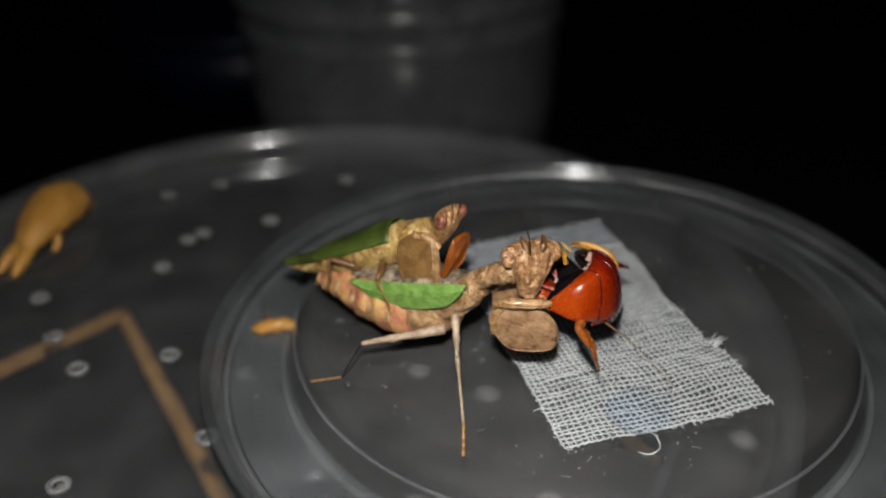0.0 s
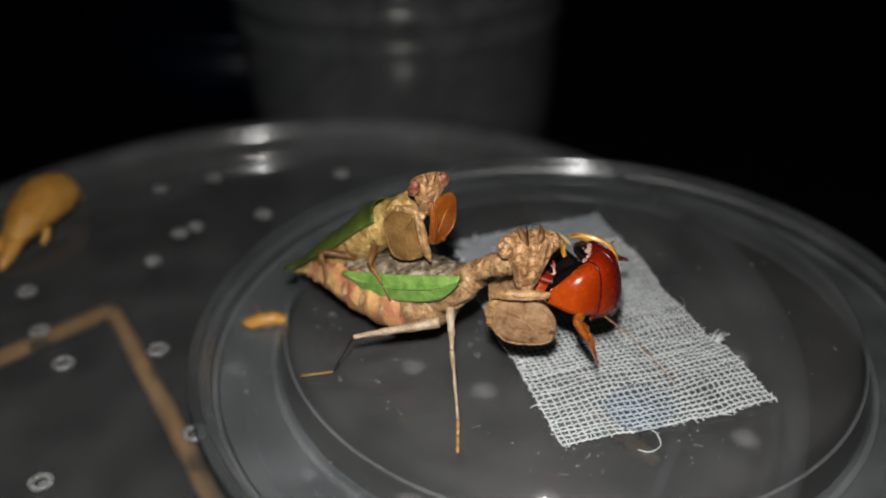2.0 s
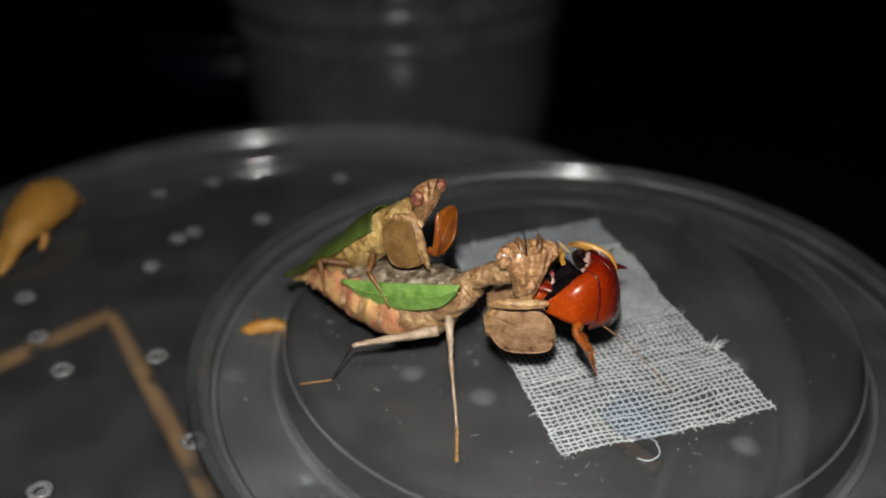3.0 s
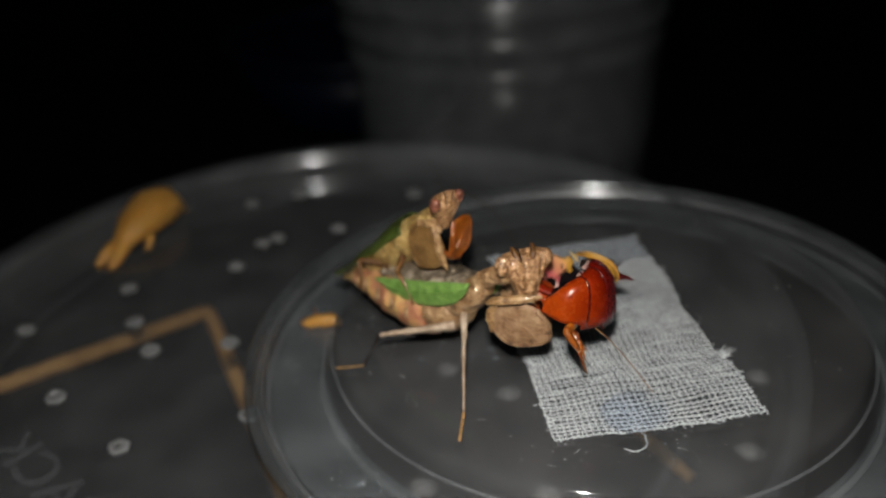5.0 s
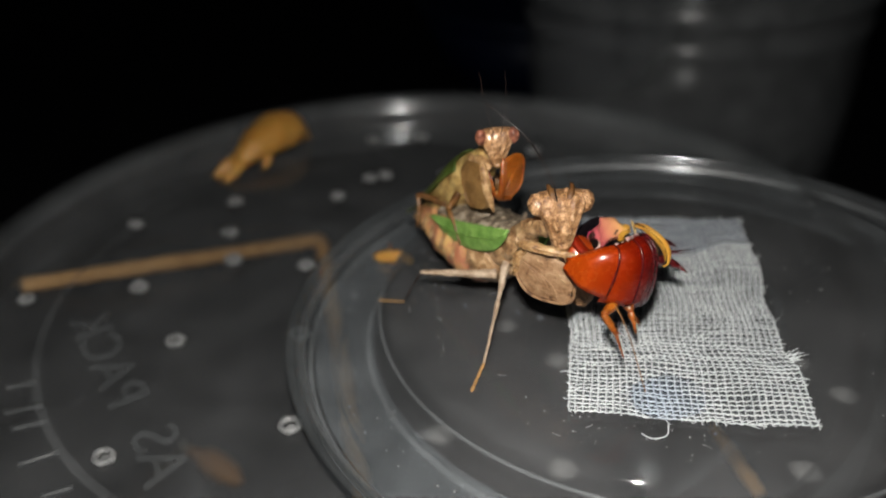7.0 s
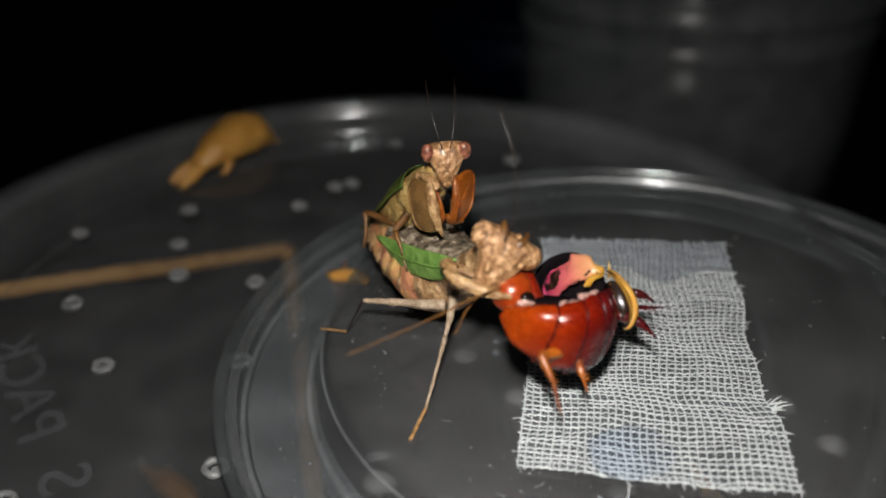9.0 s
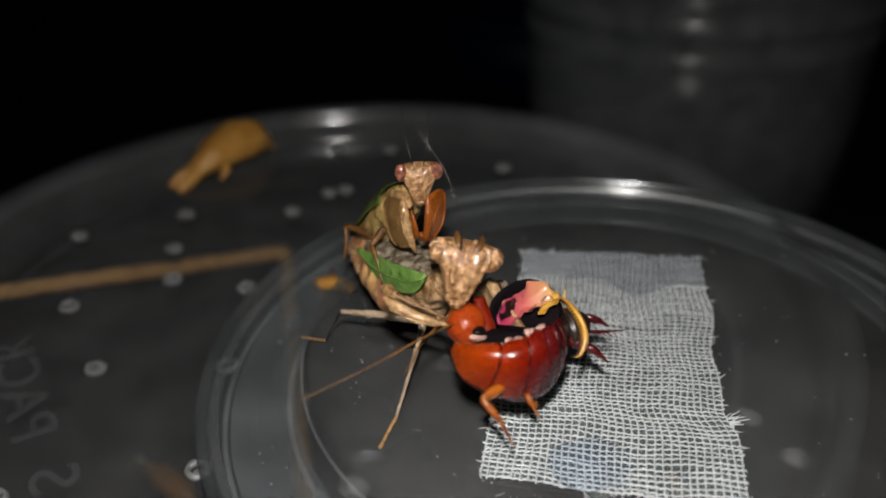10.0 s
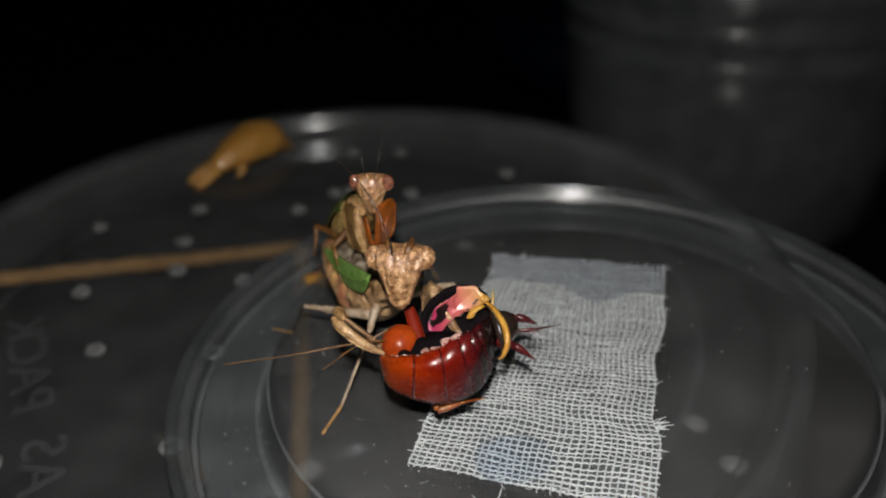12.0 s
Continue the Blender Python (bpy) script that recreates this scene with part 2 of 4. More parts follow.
def blurred_hole(name):
    """Whitened plastic fading radially, to imitate a hole's blur through the lid above."""
    m, n, links, out = material(name)
    co = n.new("ShaderNodeTexCoord")
    ln = n.new("ShaderNodeVectorMath")
    ln.operation = "LENGTH"
    links.new(co.outputs["Object"], ln.inputs[0])
    no = n.new("ShaderNodeTexNoise")
    no.inputs["Scale"].default_value = 900.0
    links.new(co.outputs["Object"], no.inputs["Vector"])
    mr = n.new("ShaderNodeMapRange")
    mr.inputs[1].default_value, mr.inputs[2].default_value = 0.0018, 0.0004
    mr.inputs[3].default_value, mr.inputs[4].default_value = 0.0, 0.5
    links.new(ln.outputs["Value"], mr.inputs[0])
    mu = n.new("ShaderNodeMath")
    mu.operation = "MULTIPLY"
    links.new(mr.outputs[0], mu.inputs[0])
    links.new(no.outputs["Fac"], mu.inputs[1])
    tr, df, mx = n.new("ShaderNodeBsdfTransparent"), n.new("ShaderNodeBsdfDiffuse"), n.new("ShaderNodeMixShader")
    df.inputs[0].default_value = (0.62, 0.6, 0.58, 1)
    links.new(mu.outputs[0], mx.inputs[0])
    links.new(tr.outputs[0], mx.inputs[1])
    links.new(df.outputs[0], mx.inputs[2])
    links.new(mx.outputs[0], out.inputs[0])
    return m


BLURRED_HOLE = blurred_hole("blurred_hole_plastic")
MEMBRANE = membrane("blotched_pink_membrane")


# ---- building ----
def part(name, bm, mat, parent=None, label="", smooth=True, rough=None, up=False):
    """One mesh object from a bmesh in centimetres, under a thing or a part. rough: height and frequency of its bumps."""
    me = bpy.data.meshes.new(name)
    bmesh.ops.recalc_face_normals(bm, faces=bm.faces[:])
    bm.normal_update()
    if up and sum(f.normal.z * f.calc_area() for f in bm.faces) < 0:
        bmesh.ops.reverse_faces(bm, faces=bm.faces[:])
    if rough:
        for q in bm.verts:
            f = noise.turbulence(q.co * rough[1], 3, True) - 0.6
            q.co += q.normal * (rough[0] * f)
    for f in bm.faces:
        f.smooth = smooth
    bm.transform(Matrix.Scale(S, 4))
    bm.to_mesh(me)
    bm.free()
    me.materials.append(mat)
    ob = new(name, me)
    if parent:
        ob.parent = parent
    if label:
        ob["label"] = label
    return ob


def thing(name, at, label, category, group="", kind=""):
    ob = new(name)
    ob.location = cm(at)
    ob.empty_display_size = 0.003
    return tagged(ob, label, category, group, kind)


def lathe(profile, n=128, closed=False):
    bm = bmesh.new()
    rings = []
    for r, z in profile:
        if r < 1e-6:
            rings.append([bm.verts.new((0, 0, z))])
        else:
            rings.append([bm.verts.new((r * math.cos(2 * math.pi * i / n), r * math.sin(2 * math.pi * i / n), z)) for i in range(n)])
    pairs = list(zip(rings, rings[1:])) + ([(rings[-1], rings[0])] if closed else [])
    for a, b in pairs:
        for i in range(n):
            j = (i + 1) % n
            if len(a) == 1:
                bm.faces.new((a[0], b[i], b[j]))
            elif len(b) == 1:
                bm.faces.new((a[i], a[j], b[0]))
            else:
                bm.faces.new((a[i], a[j], b[j], b[i]))
    return bm


def spline(pts, n):
    """n points along a smooth curve through pts (of any width)."""
    p = [np.array(q, float) for q in pts]
    p = [2 * p[0] - p[1]] + p + [2 * p[-1] - p[-2]]
    out = []
    for k in range(n):
        u = k / (n - 1) * (len(p) - 3)
        i = min(int(u), len(p) - 4)
        f = u - i
        a, b, c, d = p[i:i + 4]
        out.append(0.5 * (2 * b + (c - a) * f + (2 * a - 5 * b + 4 * c - d) * f * f + (3 * b - a - 3 * c + d) * f ** 3))
    return out


def tube(pts, n=16, sides=8, bm=None, up=(0, 0, 1), bumps=0.0):
    """A round or oval body along points (x, y, z, half width, half height) or (x, y, z, radius)."""
    bm = bm or bmesh.new()
    rows = spline([(*q, q[3]) if len(q) == 4 else q for q in pts], n)
    rings = []
    for k, q in enumerate(rows):
        a, b = rows[max(k - 1, 0)], rows[min(k + 1, n - 1)]
        d = Vector(b[:3] - a[:3]).normalized()
        side = d.cross(Vector(up))
        side = side.normalized() if side.length > 1e-4 else Vector((1, 0, 0))
        top = side.cross(d).normalized()
        c = Vector(q[:3])
        ring = []
        for i in range(sides):
            t = 2 * math.pi * i / sides
            v = side * (math.cos(t) * max(q[3], 0.002)) + top * (math.sin(t) * max(q[4], 0.002))
            if bumps:
                v *= 1 + bumps * noise.noise((c + v) * 9)
            ring.append(bm.verts.new(c + v))
        rings.append(ring)
    for a, b in zip(rings, rings[1:]):
        for i in range(sides):
            j = (i + 1) % sides
            bm.faces.new((a[i], a[j], b[j], b[i]))
    bm.faces.new(rings[0][::-1])
    bm.faces.new(rings[-1])
    return bm


def ball(c, r, bm=None, u=20, v=12, bumps=0.0, freq=8.0):
    bm = bm or bmesh.new()
    r = (r, r, r) if isinstance(r, (int, float)) else r
    made = bmesh.ops.create_uvsphere(bm, u_segments=u, v_segments=v, radius=1)["verts"]
    for q in made:
        k = 1 + bumps * noise.noise(q.co * freq * 0.3 + Vector(c))
        q.co = Vector((q.co.x * r[0] * k + c[0], q.co.y * r[1] * k + c[1], q.co.z * r[2] * k + c[2]))
    return bm


def sheet(fn, nu, nv, thick=0.0, keep=None):
    """A grid surface fn(u, v) -> (x, y, z), with thickness."""
    bm = bmesh.new()
    g = [[bm.verts.new(fn(i / nu, j / nv)) for j in range(nv + 1)] for i in range(nu + 1)]
    for i in range(nu):
        for j in range(nv):
            if keep is None or keep((i + 0.5) / nu, (j + 0.5) / nv):
                bm.faces.new((g[i][j], g[i + 1][j], g[i + 1][j + 1], g[i][j + 1]))
    loose = [q for q in bm.verts if not q.link_faces]
    bmesh.ops.delete(bm, geom=loose, context="VERTS")
    bmesh.ops.recalc_face_normals(bm, faces=bm.faces[:])
    if thick:
        bmesh.ops.solidify(bm, geom=bm.faces[:], thickness=thick)
    return bm


def outline_plate(pts, thick, dome=0.0, n=48, rings=6):
    """A rounded plate in the xy plane with a closed smooth outline, domed towards +z."""
    bm = bmesh.new()
    loop = [Vector((q[0], q[1], 0)) for q in spline(list(pts) + [pts[0]], n + 1)[:-1]]
    c = sum(loop, Vector()) / n
    layers = []
    for s in (1, -1):
        grid = []
        for k in range(rings):
            f = 1 - k / rings
            edge = thick * 0.5 * math.sqrt(max(0.0, 1 - f ** 6)) if k else 0.0
            grid.append([bm.verts.new((c + (q - c) * f) + Vector((0, 0, s * (edge if k else 0.12 * thick) + dome * (1 - f * f)))) for q in loop])
        mid = bm.verts.new(c + Vector((0, 0, s * thick * 0.5 + dome)))
        for a, b in zip(grid, grid[1:]):
            for i in range(n):
                j = (i + 1) % n
                bm.faces.new((a[i], a[j], b[j], b[i]))
        for i in range(n):
            bm.faces.new((grid[-1][i], grid[-1][(i + 1) % n], mid))
        layers.append(grid)
    for i in range(n):
        j = (i + 1) % n
        bm.faces.new((layers[0][0][i], layers[0][0][j], layers[1][0][j], layers[1][0][i]))
    return bm


# ---- table, tub and lid ----
TABLE_Z = -8.2
part("ground", sheet(lambda u, v: ((u - 0.5) * 240, (v - 0.3) * 240, TABLE_Z), 8, 8), TABLE)
tagged(bpy.data.objects["ground"], "black cloth covering the table", "table cloth", kind="structure")

LX, LY = -3.4, 7.05     # the tub's axis
DX, DY, TOP = -0.24, 7.8, -0.08     # the upturned lid's axis, and the height of its top
tub = thing("plastic_tub", (LX, LY, TABLE_Z), "clear round plastic tub standing on black cloth", "tub")
part("tub_wall", lathe([(0, 0.05), (4.8, 0.05), (4.95, 0.15), (5.5, 6.9), (5.52, 7.1), (5.57, 7.1), (5.55, 6.9), (5.0, 0.1), (4.85, 0), (0, 0)]), WALL, tub)
LIDZ = -0.92
lid = thing("tub_lid", (LX, LY, LIDZ), "clear round plastic tub lid with punched air holes", "lid")
part("plate", lathe([(0, 0), (5.15, 0), (5.21, 0.01), (5.25, 0.04), (5.28, 0.1), (5.325, 0.34), (5.38, 0.46), (5.45, 0.5)], 200), LID, lid, up=True)
part("rim", lathe([(5.45, 0.5), (5.465, 0.54), (5.5, 0.58), (5.55, 0.6), (5.65, 0.6), (5.71, 0.54), (5.75, 0.0), (5.79, -0.5), (5.75, -0.5), (5.67, 0.5), (5.55, 0.52), (5.51, 0.3)], 200), RIM, lid)
part("step", lathe([(4.5, 0.004), (4.55, 0.018), (4.6, 0.004)], 160), LID, lid, "raised ring on the lid")

HOLES = [(-5.67, 5.9), (-4.76, 6.43), (-6.0, 8.14), (-3.7, 6.38), (-4.64, 4.31), (-6.09, 4.69), (-6.39, 6.35), (-2.42, 4.22), (-7.75, 5.63),
         (-3.58, 5.33), (-4.6, 11.4), (-3.31, 9.24), (-6.08, 8.91), (-5.17, 9.77), (-6.58, 10.7), (-7.2, 10.1), (-5.96, 9.15),
         (-0.91, 6.81), (-1.78, 6.98), (0.06, 5.46), (1.7, 8.16), (-1.15, 5.08), (-3.5, 2.76), (-7.0, 3.6), (-5.95, 2.61), (1.8, 6.85),
         (-7.16, 7.02), (-6.43, 6.36), (1.11, 8.4), (-4.6, 4.32)]
seen = []
for hx, hy in HOLES:
    if any(math.hypot(hx - a, hy - b) < 0.25 for a, b in seen):
        continue
    seen.append((hx, hy))
    if math.hypot(hx - DX, hy - DY) < 4.0:      # below the upturned lid: flat mark with the lid's blur put into its fade
        rnd = random.Random(int(hx * 100) * 17 + int(hy * 100))
        rr = 0.15 + rnd.random() * 0.03
        mark = outline_plate([(rr * (0.8 + 0.35 * rnd.random()) * math.cos(a * math.pi / 4), rr * (0.75 + 0.3 * rnd.random()) * math.sin(a * math.pi / 4)) for a in range(8)], 0.03, 0.01, 32, 5)
        part("air_hole", mark, BLURRED_HOLE, lid, "melted air hole drawn as a soft mark, blurred by the lid above").location = cm((hx - LX, hy - LY, 0.02))
        continue
    rnd = random.Random(int(hx * 100) * 31 + int(hy * 100))
    bm = bmesh.new()
    rr = 0.085 + rnd.random() * 0.02
    pts = []
    for k in range(15):
        a = 2 * math.pi * k / 14
        pts.append((hx - LX + rr * math.cos(a), hy - LY + rr * 0.9 * math.sin(a), 0.02 + rnd.random() * 0.012, 0.03 + 0.012 * rnd.random()))
    tube(pts, 30, 6, bm)
    ball((hx - LX + 0.02, hy - LY, 0.01), (0.06, 0.05, 0.012), bm, 10, 6)
    part("air_hole", bm, MELT, lid, "melted air hole with a whitish raised lip")

# raised writing under the lid, seen from its back
def raised_word(word, x, y, d, up, size):
    curve = bpy.data.curves.new("letters", "FONT")
    curve.body, curve.size, curve.extrude = word, size * S, 0.012 * S
    tmp = new("letters_curve", curve)
    dg = bpy.context.evaluated_depsgraph_get()
    ob = new("letters", bpy.data.meshes.new_from_object(tmp.evaluated_get(dg)))
    bpy.data.objects.remove(tmp)
    ob.data.materials.append(LETTER)
    ob.parent = lid
    ob.matrix_basis = Matrix(((d[0], up[0], 0, (x - LX) * S), (d[1], up[1], 0, (y - LY) * S), (0, 0, -1, 0), (0, 0, 0, 1)))
    ob["label"] = "raised letters moulded in clear plastic"


raised_word("PACK", -4.1, 3.15, (-1.21, 0.29), (0.3, 0.95), 0.66)
raised_word("AS", -2.8, 2.78, (-1.1, 0.46), (0.35, 0.93), 0.66)
for x, y, a, ln in ((-4.01, 2.34, 68, 0.38), (-4.57, 2.5, 60, 0.34), (-4.87, 2.58, 58, 0.38), (-3.43, 2.24, 64, 0.28), (-5.3, 2.75, 60, 0.3)):
    c, s = math.cos(radians(a)), math.sin(radians(a))
    bm = tube([(x - LX - c * ln / 2, y - LY - s * ln / 2, 0.01, 0.025), (x - LX + c * ln / 2, y - LY + s * ln / 2, 0.01, 0.025)], 6, 6)
    part("raised_bar", bm, LETTER, lid)

# bent dry stem inside the tub
stem = thing("bent_stem", (-8.0, 9.25, -2.85), "brown dry stem bent at a sharp angle inside the tub", "stick")
part("stem_piece", tube([(0.0, 0.0, 0.0, 0.12), (-0.03, -2.7, 0.8, 0.125), (-0.04, -5.34, 1.6, 0.11)], 24, 10, bumps=0.25), STICK, stem)
part("stem_piece", tube([(0.0, 0.0, 0.0, 0.12), (1.2, -0.87, -0.49, 0.14), (2.4, -1.75, -1.0, 0.15), (3.6, -2.65, -1.5, 0.15), (5.4, -3.9, -2.25, 0.14)], 30, 10, bumps=0.25), STICK, stem)
stem = thing("stem_scrap", (0.6, 8.75, -3.0), "short brown dry stem lying inside the tub", "stick")
part("stem_piece", tube([(-0.55, 0.42, 0.0, 0.06), (0.0, 0.0, 0.02, 0.1), (0.42, -0.32, 0.0, 0.09)], 16, 10, bumps=0.25), STICK, stem)

# ---- upturned small lid that the insects stand on ----
dish = thing("upturned_lid", (DX, DY, LIDZ), "clear plastic lid lying upside down on a larger lid", "lid")
part("plateau", lathe([(0, 0.84), (2.94, 0.84), (3.01, 0.825), (3.06, 0.78), (3.09, 0.7), (3.15, 0.45), (3.2, 0.34)], 200), DISC, dish, up=True)
part("flange", lathe([(3.2, 0.34), (3.27, 0.28), (3.36, 0.25), (3.85, 0.24)], 200), FLANGE, dish, "flat frosted flange", up=True)
for rr, zz, w in ((3.27, 0.28, 0.035), (3.11, 0.62, 0.02), (3.9, 0.24, 0.032)):
    part("moulded_ring", lathe([(rr + w * math.cos(a * math.pi / 3), zz + w * math.sin(a * math.pi / 3)) for a in range(6)], 200, True), RIDGE, dish)
part("rim", lathe([(3.85, 0.24), (3.92, 0.26), (3.98, 0.36), (4.02, 0.48), (4.06, 0.52), (4.1, 0.53), (4.14, 0.51), (4.15, 0.47), (4.11, 0.45), (4.07, 0.45), (4.0, 0.3), (3.9, 0.2)], 200), DISHRIM, dish)
part("foot_ring", lathe([(3.6, 0.238), (3.6, 0.01), (3.64, 0.005), (3.65, 0.238)], 200), DISHRIM, dish)
part("moulded_ring", lathe([(3.985 + 0.05 * math.cos(a * math.pi / 5), 0.4 + 0.06 * math.sin(a * math.pi / 5)) for a in range(10)], 200, True), SATIN, dish)
part("rim_bead", lathe([(4.08 + 0.06 * math.cos(a * math.pi / 5), 0.51 + 0.055 * math.sin(a * math.pi / 5)) for a in range(10)], 240, True), BEAD, dish)

# ---- gauze ----
FL, FR, BL, BR = (np.array(q) for q in ((0.2, 5.33), (1.84, 6.42), (-1.76, 8.28), (-0.15, 9.5)))


def gauze_at(u, v, lift=0.0):
    p = (1 - v) * ((1 - u) * FL + u * FR) + v * ((1 - u) * BL + u * BR)
    w = Vector((p[0] * 1.3, p[1] * 1.3, 0))
    p = p + (FR - FL) * (0.045 * u * (1 / (1 + math.exp((v - 0.25) * 60))))
    p = p + 0.05 * np.array((noise.noise(w * 1.2), noise.noise(w * 1.2 + Vector((5, 3, 1)))))
    z = TOP + 0.045 + 0.035 * noise.noise(w * 1.1) + 0.012 * noise.noise(w * 5) + 0.05 * max(0, v - 0.8)
    return Vector((p[0], p[1], z + lift))


gauze = thing("gauze_patch", (0, 0, 0), "white woven gauze patch with frayed edges lying on plastic", "gauze")


def threads(count, along, seed):
    bm = bmesh.new()
    rnd = random.Random(seed)
    for k in range(count + 1):
        c = k / count
        n = 120 if along else 64
        a, b = -0.012 * rnd.random(), 1 + 0.012 * rnd.random()
        amp = 0.004 * (rnd.random() - 0.5)
        pts = []
        for i in range(n + 1):
            s = a + (b - a) * i / n
            cc = c + amp * math.sin(6 * s + k) + 0.005 * noise.noise(Vector((s * 9, k * 3.1, seed))) + 0.006 * noise.noise(Vector((s * 4, c * 5, seed + 7)))
            h = 0.006 * math.cos(math.pi * (i + k)) * (1 if along else -1)
            q = gauze_at(cc, s, h) if along else gauze_at(s, cc, h)
            r = (0.006 if along else 0.0088) * (0.9 + 0.2 * rnd.random()) * (1 + 0.5 * noise.noise(Vector((s * 7, k * 0.6, seed + 2))))
            pts.append((q, r))
        rings = []
        for i, (q, r) in enumerate(pts):
            t = (pts[min(i + 1, n)][0] - pts[max(i - 1, 0)][0]).normalized()
            side = t.cross(Vector((0, 0, 1))).normalized()
            rings.append([bm.verts.new(q + side * r * 1.3), bm.verts.new(q + Vector((0, 0, r * 0.7))), bm.verts.new(q - side * r * 1.3), bm.verts.new(q - Vector((0, 0, r * 0.7)))])
        for x, y in zip(rings, rings[1:]):
            for i in range(4):
                j = (i + 1) % 4
                bm.faces.new((x[i], x[j], y[j], y[i]))
    return bm


tagged(part("warp_threads", threads(33, True, 3), THREAD, gauze), kind="stuff")
tagged(part("weft_threads", threads(63, False, 8), THREAD, gauze), kind="stuff")
bm = bmesh.new()
rnd = random.Random(4)
for k in range(230):
    e = rnd.random()
    u, v = (e, rnd.choice((0, 1))) if k % 2 else (rnd.choice((0, 1)), e)
    q = gauze_at(u, v)
    w = Vector((rnd.uniform(-1, 1), rnd.uniform(-1, 1), rnd.uniform(-0.2, 0.5))) * rnd.uniform(0.03, 0.09)
    tube([(*q, 0.005), (*(q + w * 0.6), 0.005), (*(q + w + Vector((0.01, 0.02, -0.01))), 0.003)], 5, 4, bm)
for k in range(16):      # a loose tuft on one side
    q = gauze_at(1.0, 0.24 + 0.03 * rnd.random())
    w = Vector((rnd.uniform(-0.2, 1), rnd.uniform(0, 1), rnd.uniform(-0.1, 0.7))) * rnd.uniform(0.04, 0.14)
    tube([(*q, 0.006), (*(q + w * 0.6), 0.006), (*(q + w + Vector((0.02, 0.0, 0.01))), 0.003)], 5, 4, bm)
tagged(part("fray", bm, THREAD, gauze), kind="stuff")
tube([(0.93, 5.72, -0.03, 0.006), (0.98, 5.6, -0.05, 0.006), (0.9, 5.5, -0.06, 0.006), (0.8, 5.5, -0.06, 0.005)], 12, 5, bm := bmesh.new())
part("loose_thread", bm, THREAD, gauze)

def film(u, v, a, b, c, d, lift):
    return gauze_at(a + (b - a) * u, c + (d - c) * v, lift)


part("backing", sheet(lambda u, v: gauze_at(u, v, -0.016), 40, 60), BACKING, gauze, "thin translucent film under the weave", up=True)
part("dried_film", sheet(lambda u, v: film(u, v, 0.0, 1.0, 0.83 + 0.03 * math.sin(7 * u) + 0.015 * math.sin(17 * u), 1.0, 0.016), 40, 20), FILM, gauze, "smooth dried film over the weave", up=True)
part("wet_patch", outline_plate([(0.33, 0.05), (0.2, 0.3), (0.0, 0.36), (-0.22, 0.22), (-0.33, -0.06), (-0.12, -0.3), (0.15, -0.24)], 0.012), WET, gauze, "bluish wet spot on the weave").location = cm((0.77, 6.0, TOP + 0.05))

# fine dust and fibres on the plastic
bm = bmesh.new()
rnd = random.Random(11)
for k in range(200):
    a, d = rnd.uniform(0, 2 * math.pi), 2.8 * math.sqrt(rnd.random())
    x, y = DX + d * math.cos(a), DY + d * math.sin(a)
    if k % 3 == 0:      # more of it near the front edge
        a = rnd.uniform(math.pi * 1.1, math.pi * 1.75)
        d = rnd.uniform(2.4, 2.8)
        x, y = DX + d * math.cos(a), DY + d * math.sin(a)
    if k % 14:
        w = 0.0045 + 0.009 * rnd.random() ** 3
        ball((x, y, TOP + 0.004), (w, w * 0.8, w * 0.6), bm, 6, 4)
    else:
        t = rnd.uniform(0, 6.28)
        c, q = math.cos(t) * 0.04, math.sin(t) * 0.04
        tube([(x - c, y - q, TOP + 0.004, 0.003), (x + q * 0.2, y - c * 0.2, TOP + 0.006, 0.003), (x + c, y + q, TOP + 0.004, 0.003)], 6, 4, bm)
for k in range(60):      # fine specks in the groove behind the rim
    a, d = rnd.uniform(math.pi * 1.15, math.pi * 1.85), rnd.uniform(3.15, 3.6)
    w = 0.008 + 0.012 * rnd.random() ** 2
    ball((DX + d * math.cos(a), DY + d * math.sin(a), LIDZ + 0.245), (w, w * 0.8, w * 0.5), bm, 6, 4)
tagged(part("dust", bm, MELT), "pale dust specks and short fibres on the plastic", "dust", kind="stuff")

# ---- husk and crumbs ----
husk = thing("insect_husk", (-8.0, 8.35, -0.9), "amber dried insect husk lying on the lid's edge", "husk")
part("shell", tube([(-0.12, 1.08, 0.05, 0.02, 0.02), (-0.12, 0.95, 0.12, 0.07, 0.06), (-0.1, 0.78, 0.26, 0.2, 0.19), (-0.1, 0.56, 0.38, 0.32, 0.32), (-0.1, 0.28, 0.41, 0.36, 0.34), (-0.07, -0.05, 0.37, 0.33, 0.28), (-0.02, -0.34, 0.3, 0.25, 0.2), (0.02, -0.58, 0.22, 0.16, 0.12), (0.03, -0.7, 0.17, 0.06, 0.05)], 36, 22, bumps=0.16), HUSK, husk, rough=(0.03, 5))
for dx in (-0.12, 0.1):
    part("leg_stub", tube([(dx * 0.6, -0.42, 0.26, 0.1), (dx, -0.7, 0.17, 0.1), (dx * 1.2, -0.9, 0.07, 0.075), (dx * 1.2, -1.0, 0.02, 0.05)], 14, 10, bumps=0.25), HUSK, husk)
part("leg_stub", tube([(0.2, -0.12, 0.2, 0.06), (0.24, -0.22, 0.1, 0.05), (0.22, -0.3, 0.03, 0.03)], 10, 8, bumps=0.2), HUSK, husk)

